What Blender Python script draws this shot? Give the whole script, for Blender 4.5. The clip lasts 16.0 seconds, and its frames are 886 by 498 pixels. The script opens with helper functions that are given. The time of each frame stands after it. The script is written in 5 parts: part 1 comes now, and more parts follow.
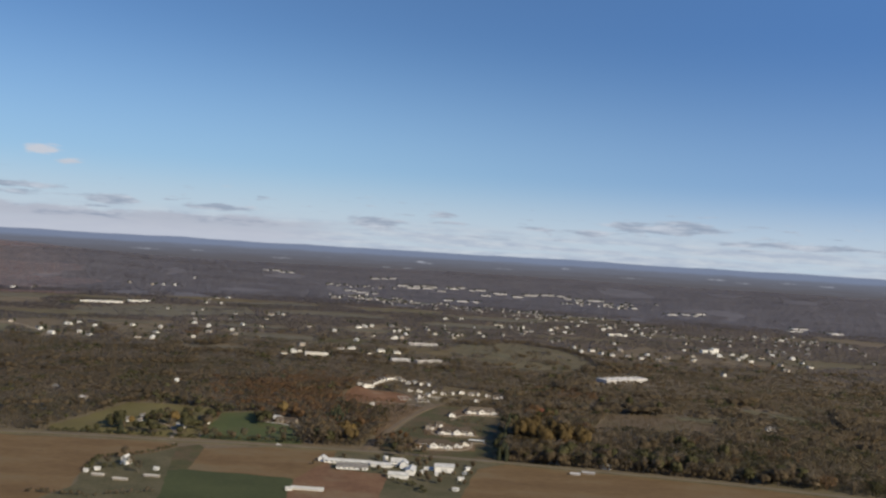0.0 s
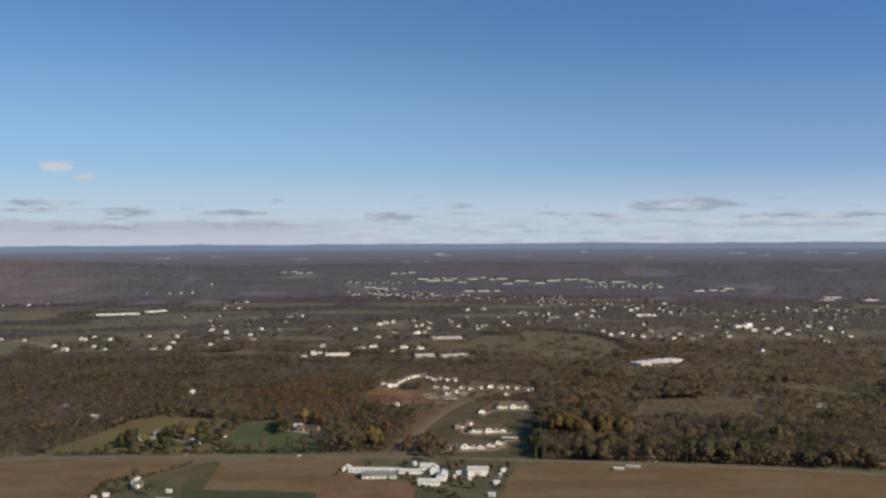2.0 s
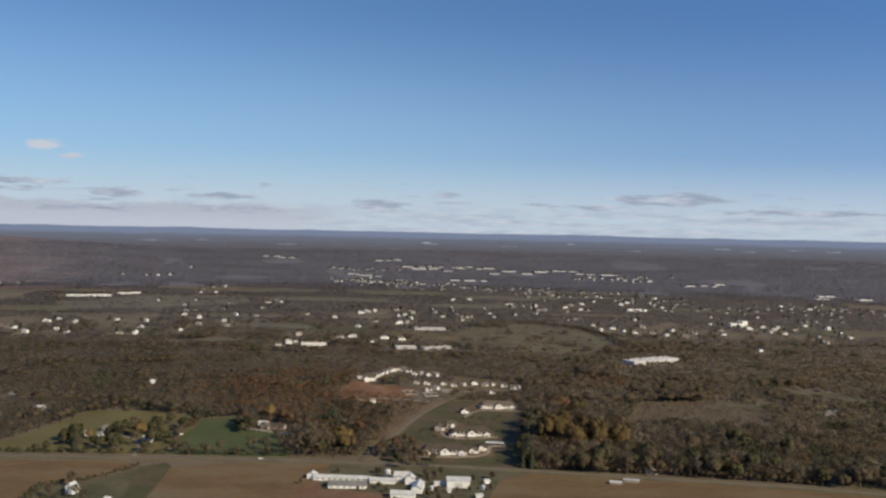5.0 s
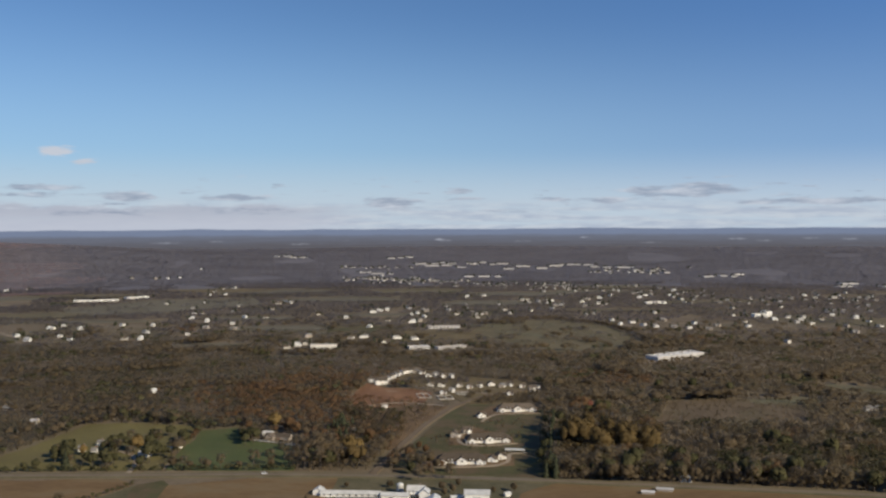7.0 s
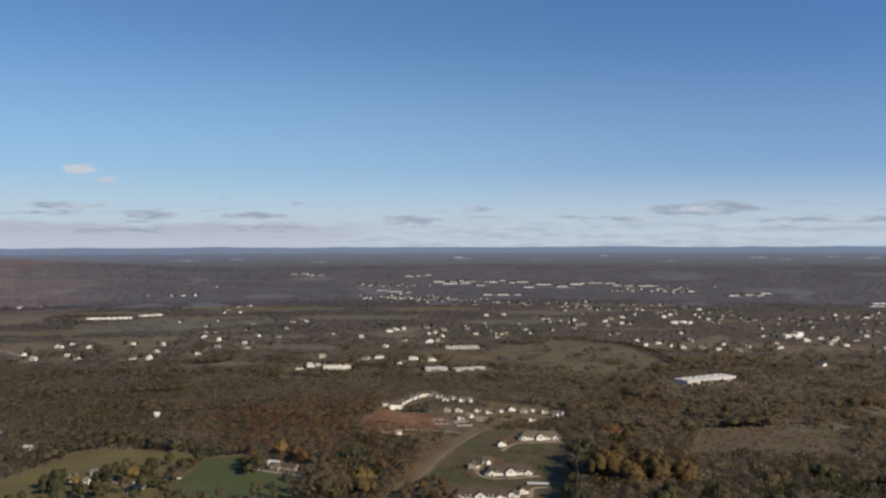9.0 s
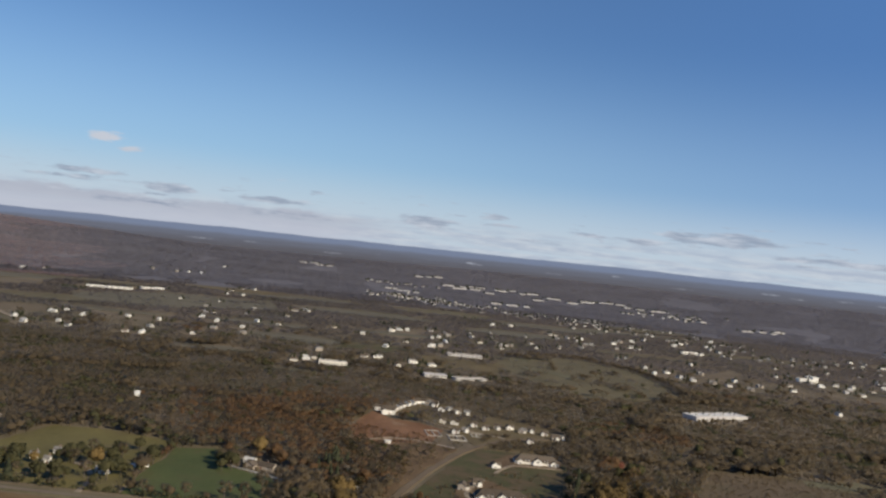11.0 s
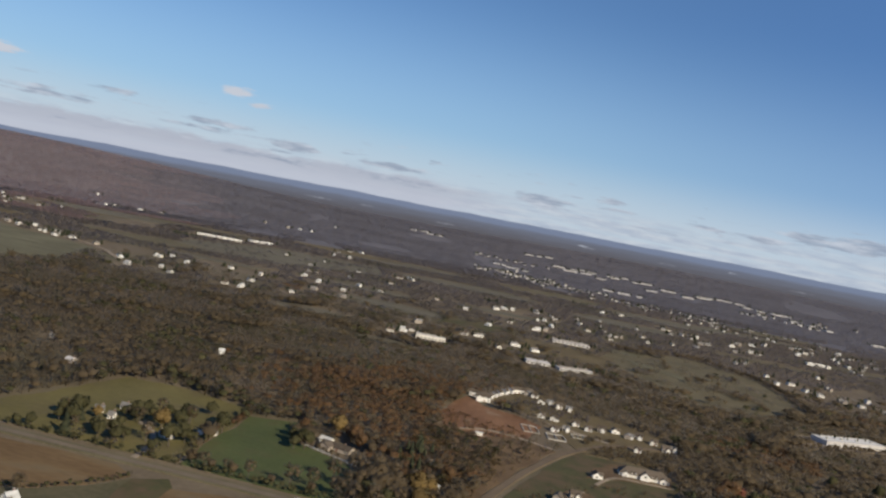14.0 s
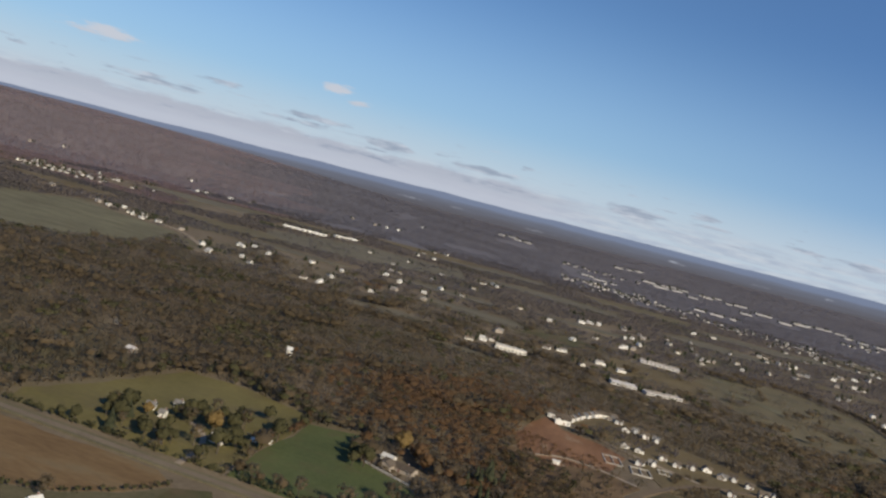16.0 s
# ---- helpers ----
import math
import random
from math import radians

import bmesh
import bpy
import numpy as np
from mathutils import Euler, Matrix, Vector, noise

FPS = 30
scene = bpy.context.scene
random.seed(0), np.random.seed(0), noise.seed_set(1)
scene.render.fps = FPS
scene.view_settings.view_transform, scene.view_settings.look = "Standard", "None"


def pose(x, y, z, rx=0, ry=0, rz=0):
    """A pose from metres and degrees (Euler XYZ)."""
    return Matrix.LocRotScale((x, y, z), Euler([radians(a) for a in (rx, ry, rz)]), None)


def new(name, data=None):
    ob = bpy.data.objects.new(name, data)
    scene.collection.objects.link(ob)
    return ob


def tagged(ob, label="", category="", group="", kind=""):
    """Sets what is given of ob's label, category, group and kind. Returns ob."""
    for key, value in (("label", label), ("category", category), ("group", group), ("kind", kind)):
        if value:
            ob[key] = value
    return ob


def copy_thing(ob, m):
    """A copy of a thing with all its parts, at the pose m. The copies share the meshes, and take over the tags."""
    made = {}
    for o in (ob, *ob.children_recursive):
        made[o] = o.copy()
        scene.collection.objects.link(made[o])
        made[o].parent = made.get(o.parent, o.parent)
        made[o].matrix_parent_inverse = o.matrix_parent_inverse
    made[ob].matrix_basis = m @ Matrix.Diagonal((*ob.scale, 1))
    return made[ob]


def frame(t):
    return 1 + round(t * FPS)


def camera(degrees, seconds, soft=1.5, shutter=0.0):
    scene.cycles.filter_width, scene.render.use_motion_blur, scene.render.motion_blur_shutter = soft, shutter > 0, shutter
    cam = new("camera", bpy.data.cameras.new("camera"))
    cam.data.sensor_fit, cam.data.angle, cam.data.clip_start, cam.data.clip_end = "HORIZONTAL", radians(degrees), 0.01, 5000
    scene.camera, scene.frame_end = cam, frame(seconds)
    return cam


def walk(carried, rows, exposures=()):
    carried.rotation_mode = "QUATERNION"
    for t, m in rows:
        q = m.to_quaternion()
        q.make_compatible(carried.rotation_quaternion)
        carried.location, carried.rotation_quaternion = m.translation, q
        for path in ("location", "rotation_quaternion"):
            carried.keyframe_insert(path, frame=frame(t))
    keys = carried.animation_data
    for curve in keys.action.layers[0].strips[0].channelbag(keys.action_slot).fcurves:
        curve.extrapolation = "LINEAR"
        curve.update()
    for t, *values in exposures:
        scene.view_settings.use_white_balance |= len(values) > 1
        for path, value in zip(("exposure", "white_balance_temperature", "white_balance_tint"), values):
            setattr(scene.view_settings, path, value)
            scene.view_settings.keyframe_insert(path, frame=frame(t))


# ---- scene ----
# ---- camera and its flight: seconds, x, y, z, heading, pitch, bank ----
cam = camera(52.2, 16.0, soft=2.45)
FLIGHT = [
    (0.0, 0.0, 0.0, 210.0, -1.20, -0.03, 3.42),
    (0.5, 0.0, 15.7, 209.1, -1.69, 0.11, 4.43),
    (1.0, 0.2, 31.3, 208.1, -1.85, -0.12, 2.29),
    (1.5, 0.5, 46.6, 207.2, -1.26, -0.15, -0.08),
    (2.0, 0.8, 61.7, 206.4, -0.08, -0.60, -0.32),
    (2.5, 1.3, 76.6, 205.5, 0.85, -1.12, 0.59),
    (3.0, 1.8, 91.3, 204.7, 0.87, -0.72, 1.31),
    (3.5, 2.4, 105.9, 203.9, 0.48, -0.64, -0.34),
    (4.0, 3.0, 120.4, 203.1, -0.14, -0.76, -1.20),
    (4.5, 3.6, 134.7, 202.3, -0.41, -1.03, 1.11),
    (4.7, 3.9, 140.4, 202.0, -0.91, -1.17, 1.21),
    (6.8, 6.4, 199.5, 199.1, -0.35, -1.53, 0.76),
    (7.0, 6.7, 205.1, 198.9, -0.08, -1.54, -0.24),
    (7.5, 7.1, 218.9, 198.2, 1.04, -1.27, -1.59),
    (8.0, 7.6, 232.8, 197.6, 1.61, -1.07, -1.54),
    (8.5, 7.9, 246.7, 197.0, 1.66, -0.68, -1.04),
    (9.0, 8.1, 260.5, 196.5, 1.13, -0.39, -0.14),
    (9.2, 8.2, 266.1, 196.3, 0.70, -0.23, 1.35),
    (11.3, 7.5, 324.7, 194.2, 2.31, -0.26, 6.26),
    (11.5, 7.3, 330.3, 194.0, 2.80, -0.53, 6.37),
    (12.0, 6.6, 344.5, 193.6, 3.79, -0.79, 8.04),
    (12.5, 5.8, 358.8, 193.1, 4.35, -1.43, 9.37),
    (13.0, 4.7, 373.2, 192.8, 5.33, -2.09, 9.63),
    (13.5, 3.4, 387.7, 192.4, 6.84, -2.68, 9.97),
    (14.0, 1.9, 402.4, 192.1, 8.73, -2.79, 10.86),
    (14.5, 0.1, 417.2, 191.7, 10.65, -3.02, 11.51),
    (15.0, -2.0, 432.2, 191.4, 11.69, -3.44, 12.03),
    (15.5, -4.3, 447.4, 191.2, 12.67, -3.81, 13.06),
    (16.0, -7.0, 462.8, 190.9, 14.19, -3.73, 14.16),
]


def attitude(x, y, z, heading, pitch, bank):
    """Where the camera is and how it is turned, in metres and degrees."""
    return pose(x, y, z, 90 + pitch, 0, heading) @ pose(0, 0, 0, 0, 0, bank)


walk(cam, [(row[0], attitude(*row[1:])) for row in FLIGHT])

# ---- light: low autumn sun, clear sky with a bank of small clouds ----
SUN_AZIMUTH = 130.0   # degrees clockwise from the flight's forward axis (+y)
SUN_ELEVATION = 29.0
scene.view_settings.exposure = 0.0

sun_data = bpy.data.lights.new("sun", "SUN")
sun_data.energy, sun_data.angle, sun_data.color = 5.2, radians(0.53), (1.0, 0.86, 0.63)
sun = new("sun", sun_data)
_a, _e = radians(SUN_AZIMUTH), radians(SUN_ELEVATION)
TO_SUN = Vector((math.sin(_a) * math.cos(_e), math.cos(_a) * math.cos(_e), math.sin(_e)))
sun.matrix_world = Matrix.Translation((300, -400, 600)) @ TO_SUN.to_track_quat("Z", "Y").to_matrix().to_4x4()

# clouds: bearing, elevation, half width, half height in degrees, thickness
CLOUDS_WEST = [(-22.9, 4.4, 0.95, 0.4, 0.72), (-21.3, 3.80, 1.0, 0.2, 0.5), (-23.9, 2.28, 2.6, 0.26, 0.7),
               (-24.3, 1.83, 2.6, 0.18, 0.6), (-19.3, 1.78, 2.4, 0.28, 0.75), (-12.5, 1.73, 2.2, 0.26, 0.7),
               (-12.6, 0.93, 3.2, 0.24, 0.6), (-20.5, 0.88, 3.4, 0.25, 0.6), (-29.5, 2.95, 1.6, 0.24, 0.6),
               (-33.0, 2.08, 3.2, 0.3, 0.7), (-37.0, 3.95, 2.4, 0.4, 0.7)]
CLOUDS_EAST = [(-3.1, 1.43, 1.9, 0.5, 0.75), (0.8, 2.08, 1.1, 0.2, 0.7), (1.3, 1.63, 1.5, 0.16, 0.6),
               (6.6, 1.53, 1.5, 0.16, 0.6), (15.2, 2.03, 3.6, 0.42, 0.9), (10.6, 1.48, 2.1, 0.26, 0.7),
               (20.2, 2.38, 1.2, 0.1, 0.5), (20.4, 1.68, 1.0, 0.16, 0.5), (22.8, 1.28, 4.0, 0.26, 0.7),
               (30.0, 1.88, 3.0, 0.3, 0.7), (4.5, 0.88, 2.2, 0.14, 0.5)]


# pale roofs of far towns: bearing, degrees under the skyline, half width, strength
FAR_ROOFS = [(-8.9, 0.93, 0.6, 0.5), (-0.1, 0.68, 0.36, 0.95), (0.15, 0.75, 0.5, 0.5), (-2.3, 1.13, 0.3, 0.5), (-0.9, 1.15, 0.4, 0.5),
             (5.1, 0.8, 0.6, 0.3), (9.0, 0.57, 0.3, 0.7), (18.1, 0.66, 0.6, 0.5), (19.6, 0.78, 0.5, 0.45), (22.2, 0.63, 0.45, 0.4),
             (24.3, 0.66, 0.5, 0.5), (-17.0, 0.8, 0.9, 0.4), (-14.0, 0.75, 0.45, 0.45), (13.0, 0.9, 0.7, 0.25), (28.0, 0.8, 0.8, 0.4)]


def build_world():
    world = bpy.data.worlds.new("autumn_sky")
    scene.world = world
    world.use_nodes = True
    nt = world.node_tree
    nt.nodes.clear()
    N, L = nt.nodes, nt.links

    def math_node(op, a, b=None, c=None, clamp=False):
        n = N.new("ShaderNodeMath")
        n.operation, n.use_clamp = op, clamp
        for i, v in enumerate((a, b, c)):
            if v is None:
                continue
            if isinstance(v, (int, float)):
                n.inputs[i].default_value = v
            else:
                L.new(v, n.inputs[i])
        return n.outputs[0]

    def mix(fac, a, b):
        n = N.new("ShaderNodeMix")
        n.data_type = "RGBA"
        for sock, v in ((n.inputs[0], fac), (n.inputs[6], a), (n.inputs[7], b)):
            if isinstance(v, (int, float)):
                sock.default_value = v
            elif isinstance(v, tuple):
                sock.default_value = (*v, 1)
            else:
                L.new(v, sock)
        return n.outputs[2]

    def smooth(v, lo, hi, a=0.0, b=1.0):
        n = N.new("ShaderNodeMapRange")
        n.interpolation_type = "SMOOTHSTEP"
        L.new(v, n.inputs[0])
        for i, x in enumerate((lo, hi, a, b)):
            n.inputs[i + 1].default_value = x
        return n.outputs[0]

    sky = N.new("ShaderNodeTexSky")
    sky.sky_type, sky.sun_disc = "NISHITA", False
    sky.sun_elevation, sky.sun_rotation = radians(SUN_ELEVATION), radians(SUN_AZIMUTH)
    sky.altitude, sky.air_density, sky.dust_density, sky.ozone_density = 300, 1.0, 0.4, 2.2
    sky_scaled = N.new("ShaderNodeVectorMath")
    sky_scaled.operation = "MULTIPLY"
    L.new(sky.outputs[0], sky_scaled.inputs[0])
    sky_scaled.inputs[1].default_value = [SKY_STRENGTH * c for c in (0.67, 0.885, 1.16)]

    coord = N.new("ShaderNodeTexCoord")
    sep = N.new("ShaderNodeSeparateXYZ")
    L.new(coord.outputs["Generated"], sep.inputs[0])
    bearing = math_node("MULTIPLY", math_node("ARCTAN2", sep.outputs[0], sep.outputs[1]), 57.29578)
    elevation = math_node("MULTIPLY", math_node("ARCSINE", sep.outputs[2]), 57.29578)
    flat = N.new("ShaderNodeCombineXYZ")
    L.new(bearing, flat.inputs[0])
    L.new(elevation, flat.inputs[1])

    def wisps(sx, sy, detail, rough):
        m = N.new("ShaderNodeMapping")
        m.inputs["Scale"].default_value = (sx, sy, 1)
        L.new(flat.outputs[0], m.inputs[0])
        n = N.new("ShaderNodeTexNoise")
        n.inputs["Scale"].default_value, n.inputs["Detail"].default_value, n.inputs["Roughness"].default_value = 1.0, detail, rough
        L.new(m.outputs[0], n.inputs["Vector"])
        return n.outputs[0]

    streak = wisps(0.45, 2.6, 7, 0.58)
    fine = wisps(0.5, 3.2, 6, 0.6)
    layers = wisps(0.1, 2.2, 5, 0.55)
    total = None
    for az, el, w, h, thick in CLOUDS_WEST + CLOUDS_EAST:
        m = N.new("ShaderNodeMapping")
        m.vector_type = "POINT"
        m.inputs["Location"].default_value = (-az / w, -el / h, 0)
        m.inputs["Scale"].default_value = (1 / w, 1 / h, 0)
        L.new(flat.outputs[0], m.inputs[0])
        ln = N.new("ShaderNodeVectorMath")
        ln.operation = "LENGTH"
        L.new(m.outputs[0], ln.inputs[0])
        one = smooth(ln.outputs["Value"], 1.6, 0.0, 0.0, thick)
        total = one if total is None else math_node("MAXIMUM", total, one)
    shape = math_node("ADD", total, math_node("MULTIPLY", math_node("SUBTRACT", streak, 0.5), 2.3))
    cover = math_node("MULTIPLY", smooth(shape, 0.14, 0.62), smooth(total, 0.0, 0.22))
    # a low bank of cloud that thins out upwards
    bank = math_node("MULTIPLY", smooth(elevation, 1.9, 0.7), smooth(layers, 0.34, 0.56))
    grey = mix(smooth(fine, 0.35, 0.7), (0.27, 0.32, 0.42), (0.56, 0.60, 0.68))
    deep = mix(math_node("MULTIPLY", smooth(bearing, -10.0, 32.0), 0.72), sky_scaled.outputs[0], (0.085, 0.21, 0.50))
    c0 = mix(math_node("MULTIPLY", smooth(elevation, 14.0, 0.0), 0.6), deep, (0.36, 0.55, 0.785))
    c1 = mix(math_node("MULTIPLY", smooth(elevation, 5.0, 0.4), 0.88), c0, (0.53, 0.62, 0.705))
    specks = math_node("MULTIPLY", smooth(wisps(0.42, 3.4, 6, 0.6), 0.585, 0.68), math_node("MULTIPLY", smooth(elevation, 0.4, 0.9), smooth(elevation, 3.6, 2.2)))
    c2 = mix(math_node("MULTIPLY", bank, 0.85), c1, mix(smooth(fine, 0.35, 0.65), (0.40, 0.46, 0.57), (0.55, 0.60, 0.67)))
    # a level lilac-grey bank low in the west
    edge = math_node("ADD", elevation, math_node("MULTIPLY", math_node("SUBTRACT", wisps(0.35, 1.2, 5, 0.6), 0.5), 1.3))
    west_bank = math_node("MULTIPLY", smooth(edge, 1.35, 1.0), smooth(bearing, -3.0, -11.0))
    c2 = mix(math_node("MULTIPLY", west_bank, 0.85), c2, mix(smooth(elevation, 0.0, 1.0), (0.50, 0.53, 0.62), (0.43, 0.46, 0.545)))
    warm = math_node("MULTIPLY", smooth(elevation, 3.3, 4.0), smooth(elevation, 7.0, 6.0))
    c3 = mix(math_node("MULTIPLY", math_node("MAXIMUM", cover, math_node("MULTIPLY", specks, 0.8)), 0.8), c2, mix(warm, grey, (0.60, 0.60, 0.645)))
    # land beyond the valley's rim, blue distance haze painted into its colours
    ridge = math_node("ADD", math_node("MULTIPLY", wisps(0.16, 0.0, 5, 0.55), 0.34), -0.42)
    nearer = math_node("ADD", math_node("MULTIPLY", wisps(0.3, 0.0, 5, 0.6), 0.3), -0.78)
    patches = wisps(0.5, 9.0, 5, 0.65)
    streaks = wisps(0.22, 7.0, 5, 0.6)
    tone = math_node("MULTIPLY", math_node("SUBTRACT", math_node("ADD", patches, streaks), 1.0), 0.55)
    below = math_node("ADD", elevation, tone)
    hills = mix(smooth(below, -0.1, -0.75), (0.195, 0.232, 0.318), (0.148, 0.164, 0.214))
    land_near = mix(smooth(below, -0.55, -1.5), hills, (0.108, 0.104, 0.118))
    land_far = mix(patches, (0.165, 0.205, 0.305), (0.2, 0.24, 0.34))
    glints = None
    for az, drop, w, thick in FAR_ROOFS:
        m = N.new("ShaderNodeMapping")
        m.inputs["Location"].default_value = (-az / w, (0.25 + drop) / 0.055, 0)
        m.inputs["Scale"].default_value = (1 / w, 1 / 0.055, 0)
        L.new(flat.outputs[0], m.inputs[0])
        ln = N.new("ShaderNodeVectorMath")
        ln.operation = "LENGTH"
        L.new(m.outputs[0], ln.inputs[0])
        one = smooth(ln.outputs["Value"], 1.3, 0.3, 0.0, thick)
        glints = one if glints is None else math_node("MAXIMUM", glints, one)
    glints = math_node("MULTIPLY", glints, smooth(wisps(3.2, 9.0, 3, 0.6), 0.4, 0.6, 0.1, 0.8))
    land_near = mix(math_node("MULTIPLY", smooth(wisps(0.9, 15.0, 4, 0.55), 0.64, 0.74), 0.3), land_near, (0.30, 0.32, 0.38))
    land_near = mix(glints, land_near, (0.50, 0.53, 0.60))
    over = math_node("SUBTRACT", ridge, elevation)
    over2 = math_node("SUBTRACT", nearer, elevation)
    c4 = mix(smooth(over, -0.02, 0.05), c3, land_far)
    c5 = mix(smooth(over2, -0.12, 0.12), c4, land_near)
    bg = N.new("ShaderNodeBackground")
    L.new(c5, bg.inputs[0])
    bg.inputs[1].default_value = 1.0
    out = N.new("ShaderNodeOutputWorld")
    L.new(bg.outputs[0], out.inputs[0])


SKY_STRENGTH = 0.075
build_world()


# ---- materials ----
def surface(name, dark, light, scale=1.0, detail=5, rough=0.9, fine=None, bump=0.0, islands=0.0, random_by=0.0, extra=None, spec=0.2, leafy=0.0, stretch=(1, 1, 1)):
    """A matt surface between two colours, mixed by noise at two sizes; scale is in features a metre."""
    m = bpy.data.materials.new(name)
    m.use_nodes = True
    nt = m.node_tree
    N, L = nt.nodes, nt.links
    b = N["Principled BSDF"]
    b.inputs["Roughness"].default_value = rough
    b.inputs["Specular IOR Level"].default_value = spec
    geo = N.new("ShaderNodeNewGeometry")
    stretcher = N.new("ShaderNodeMapping")
    stretcher.inputs["Scale"].default_value = stretch
    L.new(geo.outputs["Position"], stretcher.inputs[0])

    def cloud(s, d):
        n = N.new("ShaderNodeTexNoise")
        n.inputs["Scale"].default_value, n.inputs["Detail"].default_value, n.inputs["Roughness"].default_value = s, d, 0.62
        L.new(stretcher.outputs[0], n.inputs["Vector"])
        return n.outputs[0]

    def mm(op, a, bb):
        n = N.new("ShaderNodeMath")
        n.operation = op
        for i, v in enumerate((a, bb)):
            if isinstance(v, (int, float)):
                n.inputs[i].default_value = v
            else:
                L.new(v, n.inputs[i])
        return n.outputs[0]

    big, small = cloud(scale, detail), cloud(fine or scale * 14, 3)
    f = mm("ADD", mm("MULTIPLY", mm("SUBTRACT", big, 0.5), 2.2), mm("MULTIPLY", mm("SUBTRACT", small, 0.5), 0.85 if leafy else 1.3))
    if islands:
        f = mm("ADD", f, mm("MULTIPLY", mm("SUBTRACT", geo.outputs["Random Per Island"], 0.5), islands))
    if random_by:
        info = N.new("ShaderNodeObjectInfo")
        f = mm("ADD", f, mm("MULTIPLY", mm("SUBTRACT", info.outputs["Random"], 0.5), random_by))
    f = mm("ADD", f, 0.5)
    mixer = N.new("ShaderNodeMix")
    mixer.data_type, mixer.clamp_factor = "RGBA", True
    L.new(f, mixer.inputs[0])
    mixer.inputs[6].default_value, mixer.inputs[7].default_value = (*dark, 1), (*light, 1)
    colour = mixer.outputs[2]
    if extra:
        third, where, lo, hi = extra
        t = cloud(where, 4)
        ramp = N.new("ShaderNodeMapRange")
        L.new(t, ramp.inputs[0])
        ramp.inputs[1].default_value, ramp.inputs[2].default_value = lo, hi
        m2 = N.new("ShaderNodeMix")
        m2.data_type = "RGBA"
        L.new(ramp.outputs[0], m2.inputs[0])
        L.new(colour, m2.inputs[6])
        m2.inputs[7].default_value = (*third, 1)
        colour = m2.outputs[2]
    L.new(colour, b.inputs["Base Color"])
    if leafy:
        # thin twigs and leaves let part of the light through
        thin = N.new("ShaderNodeBsdfTranslucent")
        L.new(colour, thin.inputs[0])
        blend = N.new("ShaderNodeMixShader")
        blend.inputs[0].default_value = leafy
        L.new(b.outputs[0], blend.inputs[1])
        L.new(thin.outputs[0], blend.inputs[2])
        L.new(blend.outputs[0], N["Material Output"].inputs[0])
    if bump:
        bn = N.new("ShaderNodeBump")
        bn.inputs["Strength"].default_value, bn.inputs["Distance"].default_value = 0.6, bump
        L.new(small, bn.inputs["Height"])
        L.new(bn.outputs[0], b.inputs["Normal"])
    return m


M_FLOOR = surface("forest_floor", (0.105, 0.081, 0.053), (0.178, 0.142, 0.096), 0.012, 6, fine=0.2, extra=((0.085, 0.08, 0.042), 0.0035, 0.5, 0.72), bump=0.6)
M_SOIL = surface("tilled_soil", (0.108, 0.067, 0.031), (0.182, 0.122, 0.06), 0.012, 6, fine=0.12, extra=((0.142, 0.112, 0.066), 0.012, 0.52, 0.74), bump=0.3, stretch=(1, 2.5, 1))
M_REDSOIL = surface("red_soil", (0.115, 0.06, 0.034), (0.19, 0.112, 0.063), 0.02, 6, fine=0.2, bump=0.3, extra=((0.18, 0.13, 0.078), 0.018, 0.5, 0.68))
M_CLAY = surface("cleared_clay", (0.13, 0.066, 0.035), (0.22, 0.12, 0.065), 0.03, 6, fine=0.2, bump=0.3, extra=((0.25, 0.18, 0.12), 0.045, 0.57, 0.7), stretch=(1, 0.5, 1))
M_GRASS = surface("meadow_grass", (0.052, 0.066, 0.023), (0.088, 0.105, 0.04), 0.014, 6, fine=0.25, bump=0.3, extra=((0.085, 0.07, 0.036), 0.03, 0.52, 0.78))
M_LAWN = surface("estate_lawn_grass", (0.048, 0.047, 0.021), (0.084, 0.08, 0.034), 0.03, 6, fine=0.25, bump=0.3, extra=((0.1, 0.073, 0.042), 0.035, 0.44, 0.6))
M_LUSH = surface("winter_wheat", (0.038, 0.046, 0.018), (0.066, 0.076, 0.031), 0.015, 5, fine=0.25, bump=0.2)
M_OLIVE = surface("dry_pasture", (0.088, 0.077, 0.028), (0.145, 0.124, 0.048), 0.012, 6, fine=0.2, extra=((0.095, 0.076, 0.045), 0.02, 0.5, 0.75), bump=0.3)
M_PALE = surface("pale_pasture", (0.1, 0.093, 0.056), (0.17, 0.158, 0.098), 0.008, 6, fine=0.12, extra=((0.09, 0.08, 0.047), 0.012, 0.45, 0.7), bump=0.3, stretch=(1, 2.5, 1))
# far litters, grey and russet, with distance haze put into the colour
M_RIMFLOOR = surface("hazed_rim_litter", (0.1, 0.094, 0.104), (0.14, 0.132, 0.144), 0.006, 6, fine=0.05, bump=0.15)
M_RIDGEFLOOR = surface("hazed_russet_litter", (0.135, 0.113, 0.115), (0.185, 0.156, 0.159), 0.006, 6, fine=0.05, bump=0.15)
M_SCRUB = surface("scrub_grass", (0.08, 0.06, 0.032), (0.15, 0.118, 0.062), 0.012, 6, fine=0.2, bump=0.5)
M_VERGE = surface("roadside_grass", (0.088, 0.078, 0.045), (0.155, 0.135, 0.083), 0.03, 5, fine=0.4)
M_YARD = surface("farmyard_ground", (0.055, 0.055, 0.026), (0.125, 0.105, 0.062), 0.03, 6, fine=0.3)
M_ASPHALT = surface("asphalt", (0.125, 0.1, 0.072), (0.18, 0.146, 0.106), 0.05, 4, rough=0.8)
M_GRAVEL = surface("gravel", (0.18, 0.145, 0.11), (0.34, 0.28, 0.21), 0.06, 5)
